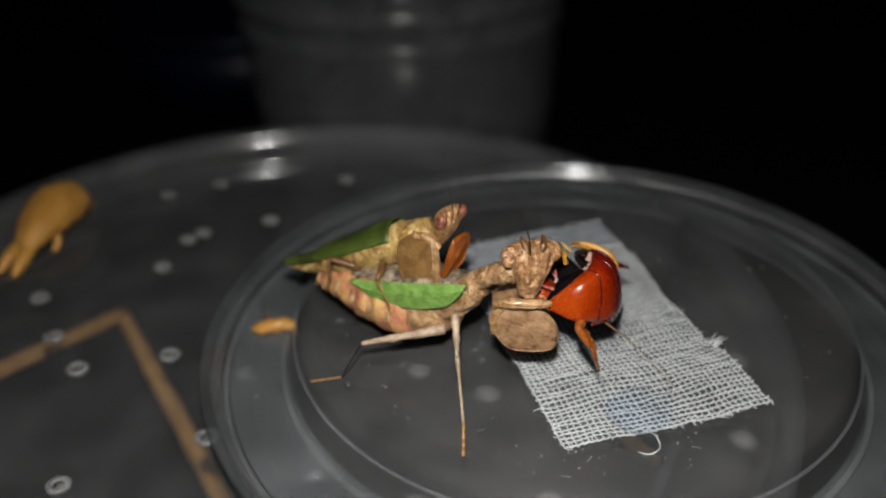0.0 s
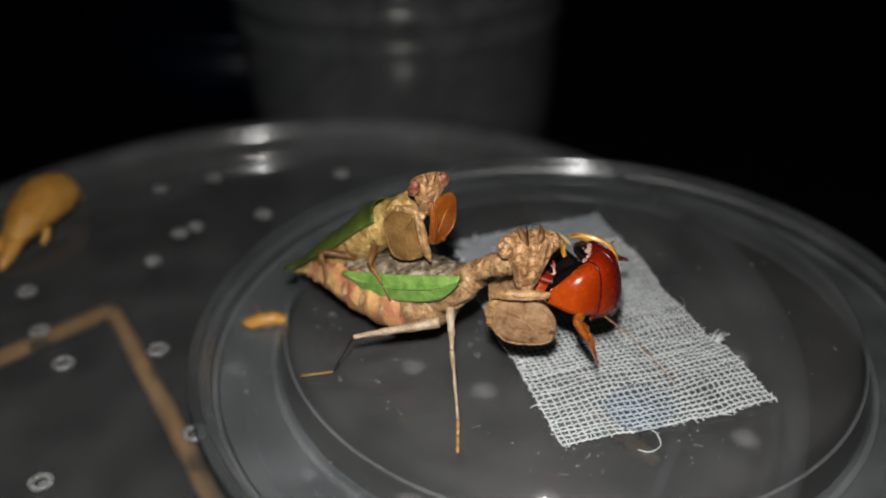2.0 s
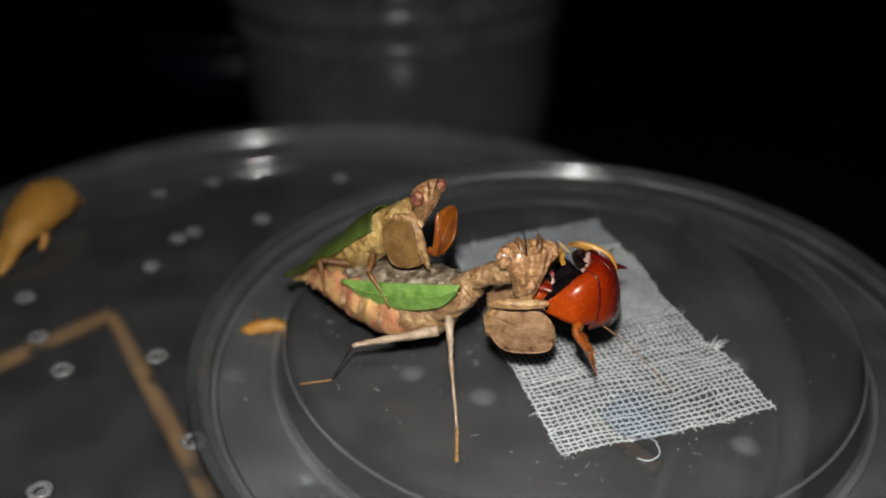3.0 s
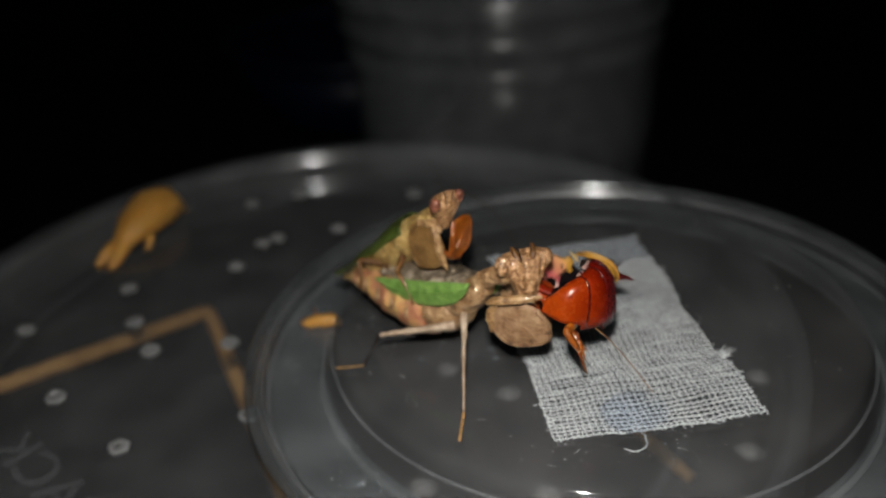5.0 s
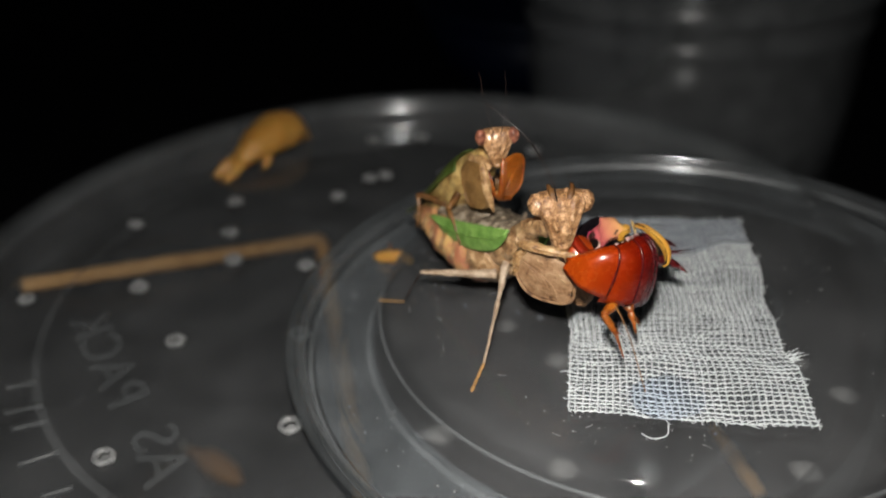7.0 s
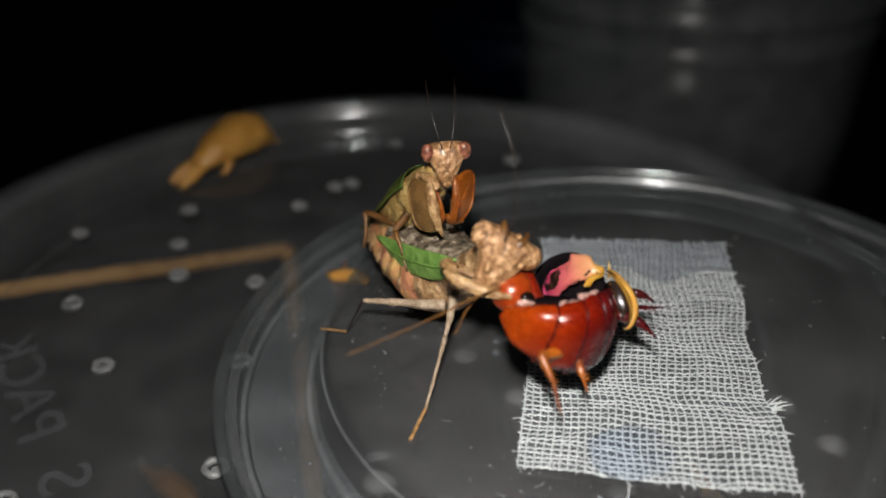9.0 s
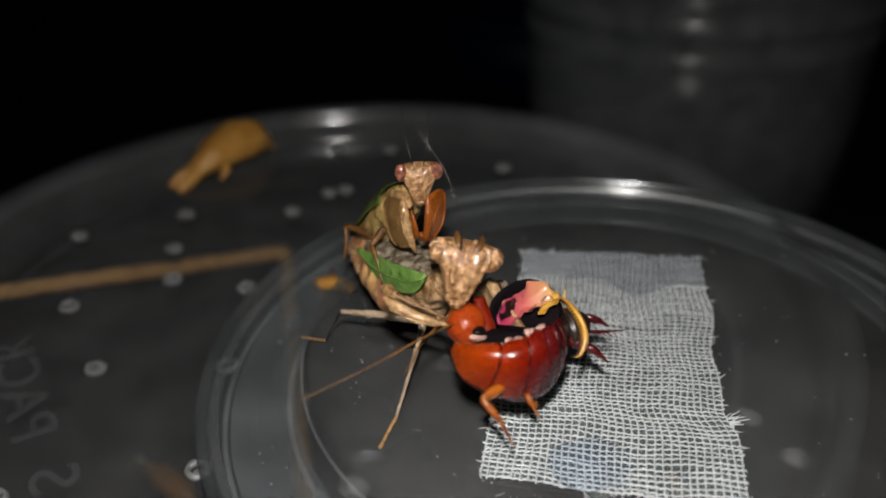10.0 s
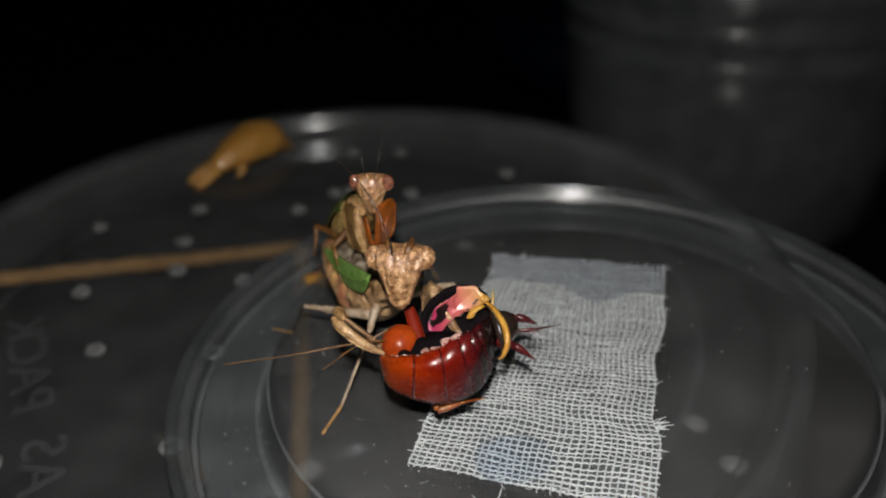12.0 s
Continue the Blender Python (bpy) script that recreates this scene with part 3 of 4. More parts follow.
crumb = thing("insect_crumb", (-3.6, 6.95, -0.68), "orange insect fragment in the groove of the upturned lid", "crumb")
part("crumb_body", tube([(-0.24, -0.1, 0.06, 0.04, 0.03), (-0.1, -0.05, 0.08, 0.09, 0.08), (0.08, 0.04, 0.09, 0.1, 0.09), (0.24, 0.1, 0.07, 0.05, 0.05)], 14, 10, bumps=0.3), HUSK, crumb)
part("crumb_spine", tube([(-0.1, 0.05, 0.12, 0.016), (-0.14, 0.1, 0.16, 0.01), (-0.2, 0.12, 0.17, 0.005)], 6, 6), AMBER, crumb)

leaf = thing("dead_insect", (-7.79, 5.98, -6.09), "dark brown dead insect resting inside the tub", "insect")
part("body", tube([(-0.79, -0.07, -0.02, 0.06), (-0.6, -0.05, 0.0, 0.08), (-0.41, -0.04, 0.02, 0.13), (-0.08, -0.01, 0.04, 0.22), (0.26, 0.02, 0.03, 0.24), (0.6, 0.05, 0.0, 0.15), (0.75, 0.06, -0.02, 0.05)], 24, 14, bumps=0.3), DEADSKIN, leaf, "brown shrivelled body")
part("head", ball((-0.84, -0.07, 0.0), (0.1, 0.09, 0.08), None, 16, 10, 0.2), PALESKIN, leaf, "pale dried head")

for k, (x, y, w) in enumerate(((-0.97, 6.5, 0.036), (-0.93, 6.62, 0.026), (-0.86, 6.36, 0.04), (-0.98, 6.9, 0.03), (-1.1, 6.31, 0.026), (-1.61, 6.06, 0.03))):
    drop = part("water_drop", ball((0, 0, 0), (w, w * 0.9, w * 0.7), None, 14, 10), WATER)
    drop.location = cm((x, y, TOP + w * 0.6))
    tagged(drop, "clear glistening water drop on the plastic", "water drop", "drops beside the mantis")

# ---- cups behind ----
cup = thing("deli_cup", (-9.4, 27.0, TABLE_Z), "translucent grey plastic cup with moulded rings near its rim", "cup")
prof = [(0, 0.1), (4.9, 0.1), (5.1, 0.2), (5.35, 3.4), (5.5, 5.7), (5.54, 5.76), (5.54, 6.05), (5.5, 6.1), (5.6, 6.6), (5.68, 6.66), (5.68, 7.0), (5.64, 7.05), (5.72, 7.6), (5.8, 7.66), (5.8, 8.0), (5.76, 8.05), (5.88, 9.5), (6.0, 9.6), (6.0, 9.9), (5.9, 10.0)]
part("cup_wall", lathe(prof, 128), CUP, cup)
for zz, rr in ((5.9, 5.55), (6.82, 5.69), (7.82, 5.81)):
    part("moulded_ring", lathe([(rr + 0.03 * math.cos(a * math.pi / 3), zz + 0.05 * math.sin(a * math.pi / 3)) for a in range(6)], 128, True), RIDGE, cup)
part("cup_rim", lathe([(5.95 + 0.1 * math.cos(a * math.pi / 4), 9.9 + 0.1 * math.sin(a * math.pi / 4)) for a in range(8)], 128, True), RIDGE, cup)
tub2 = thing("blue_tub", (-20, 34, TABLE_Z), "dark blue plastic tub far behind in the dark", "tub")
part("tub_body", lathe([(0, 0), (5, 0), (6.2, 3.2), (6.1, 3.2), (4.9, 0.3), (0, 0.3)], 64), BLUE, tub2)
part("tub_rim", lathe([(6.1, 3.2), (6.4, 3.3), (6.45, 3.8), (6.2, 3.85), (6.0, 3.4)], 64, True), BLUE, tub2)

# ---- the large mantis, standing still; its head and forelegs move ----
F0 = Vector((-1.5, 6.2, TOP))


def at(base, pts):
    return [(q[0] - base[0], q[1] - base[1], q[2] - base[2], *q[3:]) for q in pts]


female = thing("large_mantis", F0, "brown mantis with green wing pads eating a cockroach", "mantis")
AX = [(-2.74, 6.7, 0.43, 0.06, 0.055), (-2.65, 6.67, 0.45, 0.14, 0.115), (-2.44, 6.6, 0.5, 0.215, 0.185), (-2.15, 6.5, 0.53, 0.29, 0.26), (-1.85, 6.42, 0.53, 0.34, 0.32),
      (-1.55, 6.32, 0.54, 0.35, 0.33), (-1.28, 6.23, 0.63, 0.29, 0.28), (-1.05, 6.14, 0.8, 0.2, 0.2)]
axis = spline(AX, 8 * 10)
for k in range(8):        # overlapping body rings
    seg = []
    for j in range(12):
        q = axis[min(k * 9 + j, 79)].copy()
        f = 1 + 0.055 * math.sin(math.pi * min(j / 8, 1.0)) - (0.05 if j > 9 else 0)
        q[3:] *= f
        seg.append(q)
    part("abdomen_segment", tube(at(F0, seg), 22, 40, bumps=0.04), BELLY if k < 7 else BROWN, female, rough=(0.02, 9))
for k in range(7):
    q = axis[10 + 9 * k]
    side = Vector((q[0], q[1], q[2] + 0.03)) + Vector((-0.3, -0.95, 0)) * (q[3] * 0.97)
    w = 0.035 + 0.02 * math.sin(math.pi * k / 6)
    part("side_lobe", tube(at(F0, [(*(side + Vector((0.03, 0.04, 0.07))), w, w * 0.5), (*(side + Vector((0.0, -0.005, 0.0))), w * 0.8, w * 0.5), (*(side + Vector((-0.04, -0.012, -0.07))), 0.01, 0.01)]), 10, 10, None, (0, 1, 0), bumps=0.2), BROWN, female, "tan pointed lobe")
part("back", tube(at(F0, [(-2.5, 6.66, 0.62, 0.1, 0.03), (-2.0, 6.5, 0.8, 0.26, 0.06), (-1.5, 6.34, 0.89, 0.28, 0.08), (-1.1, 6.18, 0.96, 0.2, 0.11), (-0.85, 6.08, 1.03, 0.12, 0.11)]), 60, 36, bumps=0.1), BACK, female, "grey-brown mottled back", rough=(0.05, 10))
part("thorax", tube(at(F0, [(-1.35, 6.22, 0.75, 0.14, 0.14), (-1.1, 6.14, 0.82, 0.21, 0.21), (-0.92, 6.08, 0.94, 0.15, 0.16), (-0.78, 6.06, 1.07, 0.1, 0.1)]), 44, 36, bumps=0.2), BROWN, female, rough=(0.03, 17))
neck = bmesh.new()
tube(at(F0, [(-0.94, 6.08, 0.98, 0.12), (-0.82, 6.06, 1.1, 0.1), (-0.7, 6.05, 1.18, 0.098), (-0.56, 6.04, 1.25, 0.11), (-0.45, 6.03, 1.28, 0.1)]), 56, 32, neck, bumps=0.1)
part("neck", neck, BROWN, female, "wrinkled tan neck", rough=(0.03, 18))


PAD = spline([(0.02,), (0.13,), (0.21,), (0.255,), (0.28,), (0.29,), (0.285,), (0.27,), (0.22,), (0.07,)], 101)


def wing(u, v):
    """The wing pad: a straight upper edge, a full lower edge and a blunt front end."""
    a = Vector((-2.16, 6.25, 0.78)).lerp(Vector((-0.87, 5.87, 1.18)), u)
    w = PAD[round(u * 100)][0]
    out = 0.05 * math.sin(math.pi * (0.15 + 0.6 * v)) + 0.03 * math.sin(math.pi * u)
    return a - F0 + Vector((-0.3 * out, -0.95 * out, -w * v))


wing_near = part("wing_pad", sheet(wing, 36, 12, 0.02), GREEN, female, "bright green leaf-shaped wing pad")
part("wing_vein", tube([(*(wing(i / 10, 0.45) + Vector((0, -0.012, 0))), 0.008) for i in range(11)], 20, 6), GREEN, wing_near)


def wing_far(u, v):
    q = wing(u, v) + F0
    c = Vector((-1.6, 6.35, 0)) 
    n = Vector((0.34, 0.94, 0)).normalized()
    return q - F0 + n * (2 * (c - q).dot(n)) - Vector((0, 0, 0.16))


part("wing_pad", sheet(wing_far, 36, 12, 0.02), GREEN, female, "bright green leaf-shaped wing pad")


def leg(base, owner, name, pts, mat, thick=(1, 1), shin=None):
    """A leg in three pieces: femur, tibia and tarsus, through hip, knee, ankle and foot."""
    hip, knee, ankle, foot = (Vector(q) for q in pts)
    a, b = thick
    lg = part(name, tube(at(base, [(*hip, 0.06 * a), (*(hip.lerp(knee, 0.4)), 0.05 * a), (*knee, 0.024 * a)]), 24, 14, bumps=0.15), mat, owner, rough=(0.015, 14))
    part("tibia", tube(at(base, [(*knee, 0.036 * b), (*(knee.lerp(ankle, 0.5)), 0.026 * b), (*ankle, 0.021 * b)]), 24, 10, bumps=0.2), shin or mat, lg, rough=(0.012, 14))
    t = bmesh.new()
    for k in range(4):
        p, q = ankle.lerp(foot, k / 4), ankle.lerp(foot, (k + 1) / 4)
        tube(at(base, [(*p, 0.018 * b), (*(p.lerp(q, 0.7)), 0.026 * b), (*q, 0.014 * b)]), 5, 6, t)
    part("tarsus", t, STICK, lg)
    return lg


leg(F0, female, "middle_leg", [(-1.02, 6.0, 0.72), (-0.93, 5.76, 0.42), (-0.74, 5.3, 0.05), (-0.66, 5.02, TOP + 0.02)], PALE, (0.72, 0.7))
leg(F0, female, "hind_leg", [(-1.12, 5.98, 0.55), (-1.86, 5.68, 0.44), (-2.08, 5.63, 0.02), (-2.4, 5.57, TOP + 0.02)], PALE, (0.9, 0.42), DARK)
leg(F0, female, "middle_leg", [(-0.95, 6.25, 0.75), (-0.75, 6.7, 0.75), (-0.6, 7.1, 0.2), (-0.5, 7.3, TOP + 0.02)], PALE)
leg(F0, female, "hind_leg", [(-1.2, 6.35, 0.6), (-1.6, 7.1, 0.6), (-1.8, 7.35, 0.15), (-1.9, 7.5, TOP + 0.02)], PALE, (1.1, 0.5))


def mantis_head(owner, k, face, eye, round_eye=False):
    """A triangular head that looks along +x, about 0.55 cm wide at k = 1, with raised lines down its face."""
    bm = bmesh.new()
    rows = [(0.205, 0.15, 0.04, -0.03), (0.19, 0.22, 0.085, -0.01), (0.12, 0.25, 0.125, 0.0), (0.03, 0.215, 0.135, 0.02), (-0.07, 0.17, 0.125, 0.04), (-0.16, 0.135, 0.105, 0.05), (-0.24, 0.11, 0.085, 0.06), (-0.31, 0.085, 0.06, 0.055)]
    rows = spline(rows, 44)
    n, rings = 72, []
    for z, hw, th, cx in rows:
        ring = []
        for i in range(n):
            t = 2 * math.pi * i / n
            x, y = math.cos(t), math.sin(t)
            q = Vector((cx + th * (abs(x) ** 0.75) * (1 if x > 0 else -1), hw * (abs(y) ** 0.85) * (1 if y > 0 else -1), z))
            if x > 0:
                q.x += 0.009 * math.cos(q.y / max(hw, 0.02) * 15) * (0.4 + 0.6 * min(1, max(0, (z + 0.25) / 0.3)))
            q += Vector((1, 0.4, 0.6)) * (0.013 * (noise.turbulence(q * 46, 4, True) - 0.6))
            ring.append(bm.verts.new(q * k))
        rings.append(ring)
    for a, b in zip(rings, rings[1:]):
        for i in range(n):
            j = (i + 1) % n
            bm.faces.new((a[i], a[j], b[j], b[i]))
    bm.faces.new(rings[0])
    bm.faces.new(rings[-1][::-1])
    hd = part("head", bm, face, owner)
    for s in (1, -1):
        if round_eye:
            part("compound_eye", ball((0.035 * k, s * 0.225 * k, 0.12 * k), (0.085 * k, 0.085 * k, 0.12 * k), None, 28, 20), eye, hd, "round glossy pink-brown eye")
            part("vertex_ridge", tube([(0.03 * k, s * 0.05 * k, 0.17 * k, 0.035 * k), (0.01 * k, s * 0.06 * k, 0.205 * k, 0.03 * k), (-0.02 * k, s * 0.065 * k, 0.215 * k, 0.012 * k)], 8, 8), face, hd)
            continue
        e = tube([(-0.03 * k, s * 0.175 * k, -0.01 * k, 0.03 * k, 0.02 * k), (0.02 * k, s * 0.2 * k, 0.05 * k, 0.085 * k, 0.06 * k), (0.02 * k, s * 0.22 * k, 0.11 * k, 0.095 * k, 0.07 * k), (0.01 * k, s * 0.232 * k, 0.16 * k, 0.08 * k, 0.055 * k), (-0.005 * k, s * 0.24 * k, 0.2 * k, 0.035 * k, 0.025 * k)], 44, 30, None, (1, 0, 0))
        for q in e.verts:
            q.co.x += 0.004 * k * math.sin(q.co.z / k * 210 + abs(q.co.y) / k * 120)
        part("compound_eye", e, eye, hd, "conical brown eye with fine lines", rough=(0.012 * k, 18))
        part("vertex_ridge", tube([(-0.01 * k, s * 0.05 * k, 0.17 * k, 0.035 * k), (-0.02 * k, s * 0.06 * k, 0.205 * k, 0.03 * k), (-0.03 * k, s * 0.065 * k, 0.225 * k, 0.012 * k)], 8, 8), face, hd)
    part("clypeus", ball((0.125 * k, 0, -0.16 * k), (0.05 * k, 0.075 * k, 0.09 * k), None, 20, 14, 0.1), face, hd)
    part("mouth", ball((0.1 * k, 0, -0.295 * k), (0.055 * k, 0.065 * k, 0.055 * k), None, 20, 14, 0.1), face, hd)
    return hd


fhead = mantis_head(female, 0.95, FACE, FACE)
for s in (1, -1):
    part("antenna_base", tube([(0.06, s * 0.05, 0.11, 0.034), (0.05, s * 0.08, 0.18, 0.036), (0.0, s * 0.1, 0.23, 0.024), (-0.04, s * 0.1, 0.25, 0.01)], 12, 10, bumps=0.15), SHANK, fhead, "brown horn-like base of the antenna")
part("antenna", tube([(0.09, -0.05, 0.13, 0.009), (0.07, -0.1, 0.34, 0.0065), (0.0, -0.28, 0.68, 0.005), (-0.12, -0.6, 0.98, 0.0035)], 26, 5), DARK, fhead)
part("antenna", tube([(0.09, 0.05, 0.13, 0.005), (0.0, 0.08, 0.28, 0.003), (-0.25, 0.1, 0.4, 0.0025), (-0.55, 0.1, 0.42, 0.002)], 20, 5), DARK, fhead)

# foreleg: a broad flat femur disc and a folded tibia; x along the arm, z up, y through the disc
def foreleg(owner, k, disc_mat, arm_mat, inner=None, fold=0.3):
    root = part("foreleg", tube([(-0.22 * k, 0, 0.22 * k, 0.04 * k), (-0.31 * k, 0, 0.08 * k, 0.055 * k), (-0.32 * k, 0, -0.12 * k, 0.045 * k)], 30, 20, bumps=0.2), arm_mat, owner, rough=(0.02 * k, 10))
    plate = outline_plate([(-0.33 * k, 0.08 * k), (-0.33 * k, -0.12 * k), (-0.18 * k, -0.3 * k), (0.06 * k, -0.33 * k), (0.27 * k, -0.27 * k), (0.3 * k, -0.05 * k), (0.2 * k, 0.13 * k), (-0.05 * k, (fold - 0.06) * k), (-0.22 * k, (fold - 0.08) * k)], 0.05 * k, 0.02 * k, 64, 8)
    bmesh.ops.rotate(plate, verts=plate.verts[:], matrix=Matrix.Rotation(radians(90), 3, "X"))
    fd = part("femur_disc", plate, disc_mat, root, "flat rounded forearm disc", rough=(0.006 * k, 12))
    edge = spline([(-0.3 * k, 0.06 * k), (-0.3 * k, -0.11 * k), (-0.17 * k, -0.275 * k), (0.05 * k, -0.3 * k), (0.245 * k, -0.25 * k), (0.275 * k, -0.05 * k), (0.18 * k, 0.11 * k)], 30)
    part("disc_edge", tube([(q[0], -0.028 * k, q[1], 0.012 * k) for q in edge], 30, 6), disc_mat, fd)
    for a in (-0.16, 0.02, 0.15):
        part("disc_rib", tube([(-0.24 * k, -0.04 * k, 0.08 * k, 0.006 * k), (a * 0.4 * k, -0.044 * k, -0.08 * k, 0.005 * k), (a * k, -0.032 * k, -0.25 * k, 0.003 * k)], 10, 5), disc_mat, fd)
    if inner:
        back = outline_plate([(-0.28 * k, 0.08 * k), (-0.28 * k, -0.1 * k), (-0.1 * k, -0.28 * k), (0.22 * k, -0.22 * k), (0.25 * k, -0.02 * k), (0.1 * k, 0.15 * k)], 0.05 * k)
        bmesh.ops.rotate(back, verts=back.verts[:], matrix=Matrix.Rotation(radians(90), 3, "X"))
        bmesh.ops.translate(back, verts=back.verts[:], vec=(0, 0.06 * k, 0))
        part("inner_face", back, inner, fd, "orange inner side")
    t = bmesh.new()
    tube([(-0.3 * k, -0.06 * k, (fold - 0.05) * k, 0.03 * k, 0.03 * k), (-0.2 * k, -0.085 * k, (fold - 0.01) * k, 0.05 * k, 0.05 * k), (0.0, -0.09 * k, fold * k, 0.048 * k, 0.05 * k), (0.18 * k, -0.07 * k, fold * k, 0.036 * k, 0.042 * k), (0.28 * k, -0.05 * k, fold * k, 0.014 * k, 0.016 * k)], 40, 18, t, bumps=0.1)
    tb = part("tibia", t, arm_mat, root, rough=(0.012 * k, 12))
    for i in range(6):
        x = (-0.2 + 0.075 * i) * k
        part("spine", tube([(x, -0.06 * k, (fold - 0.03) * k, 0.01 * k), (x + 0.03 * k, -0.05 * k, (fold - 0.1) * k, 0.003 * k)], 4, 5), arm_mat, tb)
    for z in (0.018, -0.016):
        part("tibia_ridge", tube([(-0.22 * k, -0.125 * k, (fold + z) * k, 0.008 * k), (0.0, -0.137 * k, (fold + z) * k, 0.008 * k), (0.2 * k, -0.1 * k, (fold + z * 0.6) * k, 0.005 * k)], 14, 6), arm_mat, tb)
    return root


farm = foreleg(female, 0.92, DISK, GOLD)
farm2 = foreleg(female, 1.0, DISK, BROWN)

# ---- the small mantis on its back ----
M0 = Vector((-2.3, 6.55, 0.95))      # its pose turns about this point
male = thing("small_mantis", M0, "small straw-coloured mantis with green wings riding on the large one", "mantis")
MA = [(-3.08, 6.83, 0.24, 0.02, 0.015), (-2.75, 6.74, 0.43, 0.1, 0.08), (-2.45, 6.65, 0.66, 0.18, 0.15), (-2.15, 6.55, 0.9, 0.22, 0.18), (-1.9, 6.46, 1.14, 0.22, 0.2), (-1.7, 6.4, 1.32, 0.19, 0.19), (-1.52, 6.34, 1.5, 0.14, 0.14), (-1.38, 6.3, 1.66, 0.1, 0.1)]
ma = spline(MA, 60)
for k in range(6):
    seg = []
    for j in range(12):
        q = ma[min(k * 9 + j, 59)].copy()
        q[3:] *= 1 + 0.03 * math.sin(math.pi * min(j / 8, 1.0))
        seg.append(q)
    part("body_segment", tube(at(M0, seg), 22, 30, bumps=0.08), STRAW, male, rough=(0.03, 10))
for s in (1, -1):
    def mwing(u, v, s=s):
        q = ma[int(u * 42)]
        top, n = Vector((-0.6, 0.12, 0.78)), Vector((0.2, 0.97, 0))
        a = v * (1.25 - 0.4 * (1 - u))
        grow = 0.03 + 0.05 * (1 - u)
        return Vector(q[:3]) - M0 + top * (math.cos(a) * (q[4] + grow) + 0.01) - n * (s * math.sin(a) * (q[3] + grow) * 1.05)
    part("wing", sheet(mwing, 36, 10, 0.012), OLIVE, male, "long folded dark green wing")
for hip, knee, foot in (((-1.85, 6.33, 1.1), (-1.83, 6.1, 0.98), (-1.6, 5.99, 0.68)), ((-2.1, 6.38, 0.86), (-2.42, 6.28, 0.92), (-2.36, 6.16, 0.6)),
                        ((-1.95, 6.6, 1.1), (-1.8, 6.85, 1.1), (-1.75, 6.75, 0.85)), ((-2.3, 6.65, 0.85), (-2.2, 6.95, 0.9), (-2.1, 6.85, 0.7))):
    lg = part("leg", tube(at(M0, [(*hip, 0.05), (*knee, 0.026)]), 8, 8, bumps=0.2), SHANK, male)
    part("tibia", tube(at(M0, [(*knee, 0.026), ((knee[0] + foot[0]) / 2 + 0.02, (knee[1] + foot[1]) / 2, (knee[2] + foot[2]) / 2, 0.018), (*foot, 0.01)]), 8, 8), SHANK, lg)
mhead = mantis_head(male, 0.68, FACE, EYE, True)
for s in (1, -1):
    part("antenna", tube([(0.05, s * 0.03, 0.12, 0.006), (0.02, s * 0.06, 0.22, 0.004), (-0.1, s * 0.1, 0.4, 0.0035), (-0.3, s * 0.12, 0.58, 0.0025)], 20, 5), DARK, mhead)
marm = foreleg(male, 0.84, BROWNDISC, GOLD, AMBER, 0.2)
marm2 = foreleg(male, 0.68, AMBER, AMBER, None, 0.2)

# ---- the cockroach: x along its body, y up, z out of its shell ----
roach = thing("cockroach", (0, 0, 0), "half-eaten glossy red-brown cockroach held by the large mantis", "cockroach")
RIMC = [(-0.51, -0.1, 0.05), (-0.34, -0.15, 0.2), (-0.12, -0.13, 0.24), (0.1, -0.03, 0.22), (0.3, 0.06, 0.15), (0.46, 0.17, 0.04)]
KEEL = [(-0.53, -0.15, 0.03), (-0.46, -0.38, 0.03), (-0.2, -0.52, 0.02), (0.05, -0.55, -0.02), (0.3, -0.46, -0.06), (0.46, -0.24, -0.08), (0.52, 0.05, -0.06)]
rimc, keel = spline(RIMC, 101), spline(KEEL, 101)


def shell(u, v, lift=0.0):
    i = u * 100
    a, b = rimc[min(int(i), 100)], keel[min(int(i), 100)]
    a2, b2 = rimc[min(int(i) + 1, 100)], keel[min(int(i) + 1, 100)]
    f = i - int(i)
    a, b = a + (a2 - a) * f, b + (b2 - b) * f
    q = a + (b - a) * v
    bul = (0.26 * math.sin(math.pi * min(1, u * 0.95 + 0.06)) ** 0.6) * math.sin(math.pi * (0.12 + 0.88 * v)) ** 0.8
    return Vector((q[0], q[1], q[2] + bul + lift))


rag = random.Random(5)
jag = [rag.uniform(0, 0.07) for _ in range(200)]
BANDS = [(0.0, 0.30), (0.275, 0.48), (0.455, 0.62), (0.595, 0.71), (0.69, 0.785), (0.765, 0.85), (0.83, 0.92), (0.90, 1.0)]
for k, (u0, u1) in enumerate(BANDS):
    def band(u, v, u0=u0, u1=u1, k=k):
        uu = u0 + (u1 - u0) * u
        top = jag[int(uu * 120)] if uu < 0.8 else 0
        return shell(uu, top + (1 - top) * v, 0.052 * u + 0.014 * math.sin(math.pi * u) - 0.009 * k)
    ring = part("tergite", sheet(band, 20, 20, 0.02), TERGITE, roach, "glossy overlapping shell ring")
    if k < 5:
        edge = [(*band(0.97, 0.03 + 0.94 * i / 12), 0.008) for i in range(13)]
        part("hind_margin", tube(edge, 26, 8, bumps=0.3), MAROON, ring, "dark hind margin of the ring")
fl = bmesh.new()
for k in range(70):
    u = 0.03 + 0.7 * k / 70
    if rag.random() < 0.35:
        continue
    big = 1.9 if 34 < k < 62 else 0.5
    q = shell(u, jag[int(u * 120)] + 0.02 * rag.random())
    ball((q.x + 0.012 * rag.uniform(-1, 1), q.y + 0.006, q.z - 0.012), (0.017 * big * (0.4 + rag.random()), 0.016 * big * (0.3 + rag.random()), 0.01), fl, 9, 7, 0.8, 20)
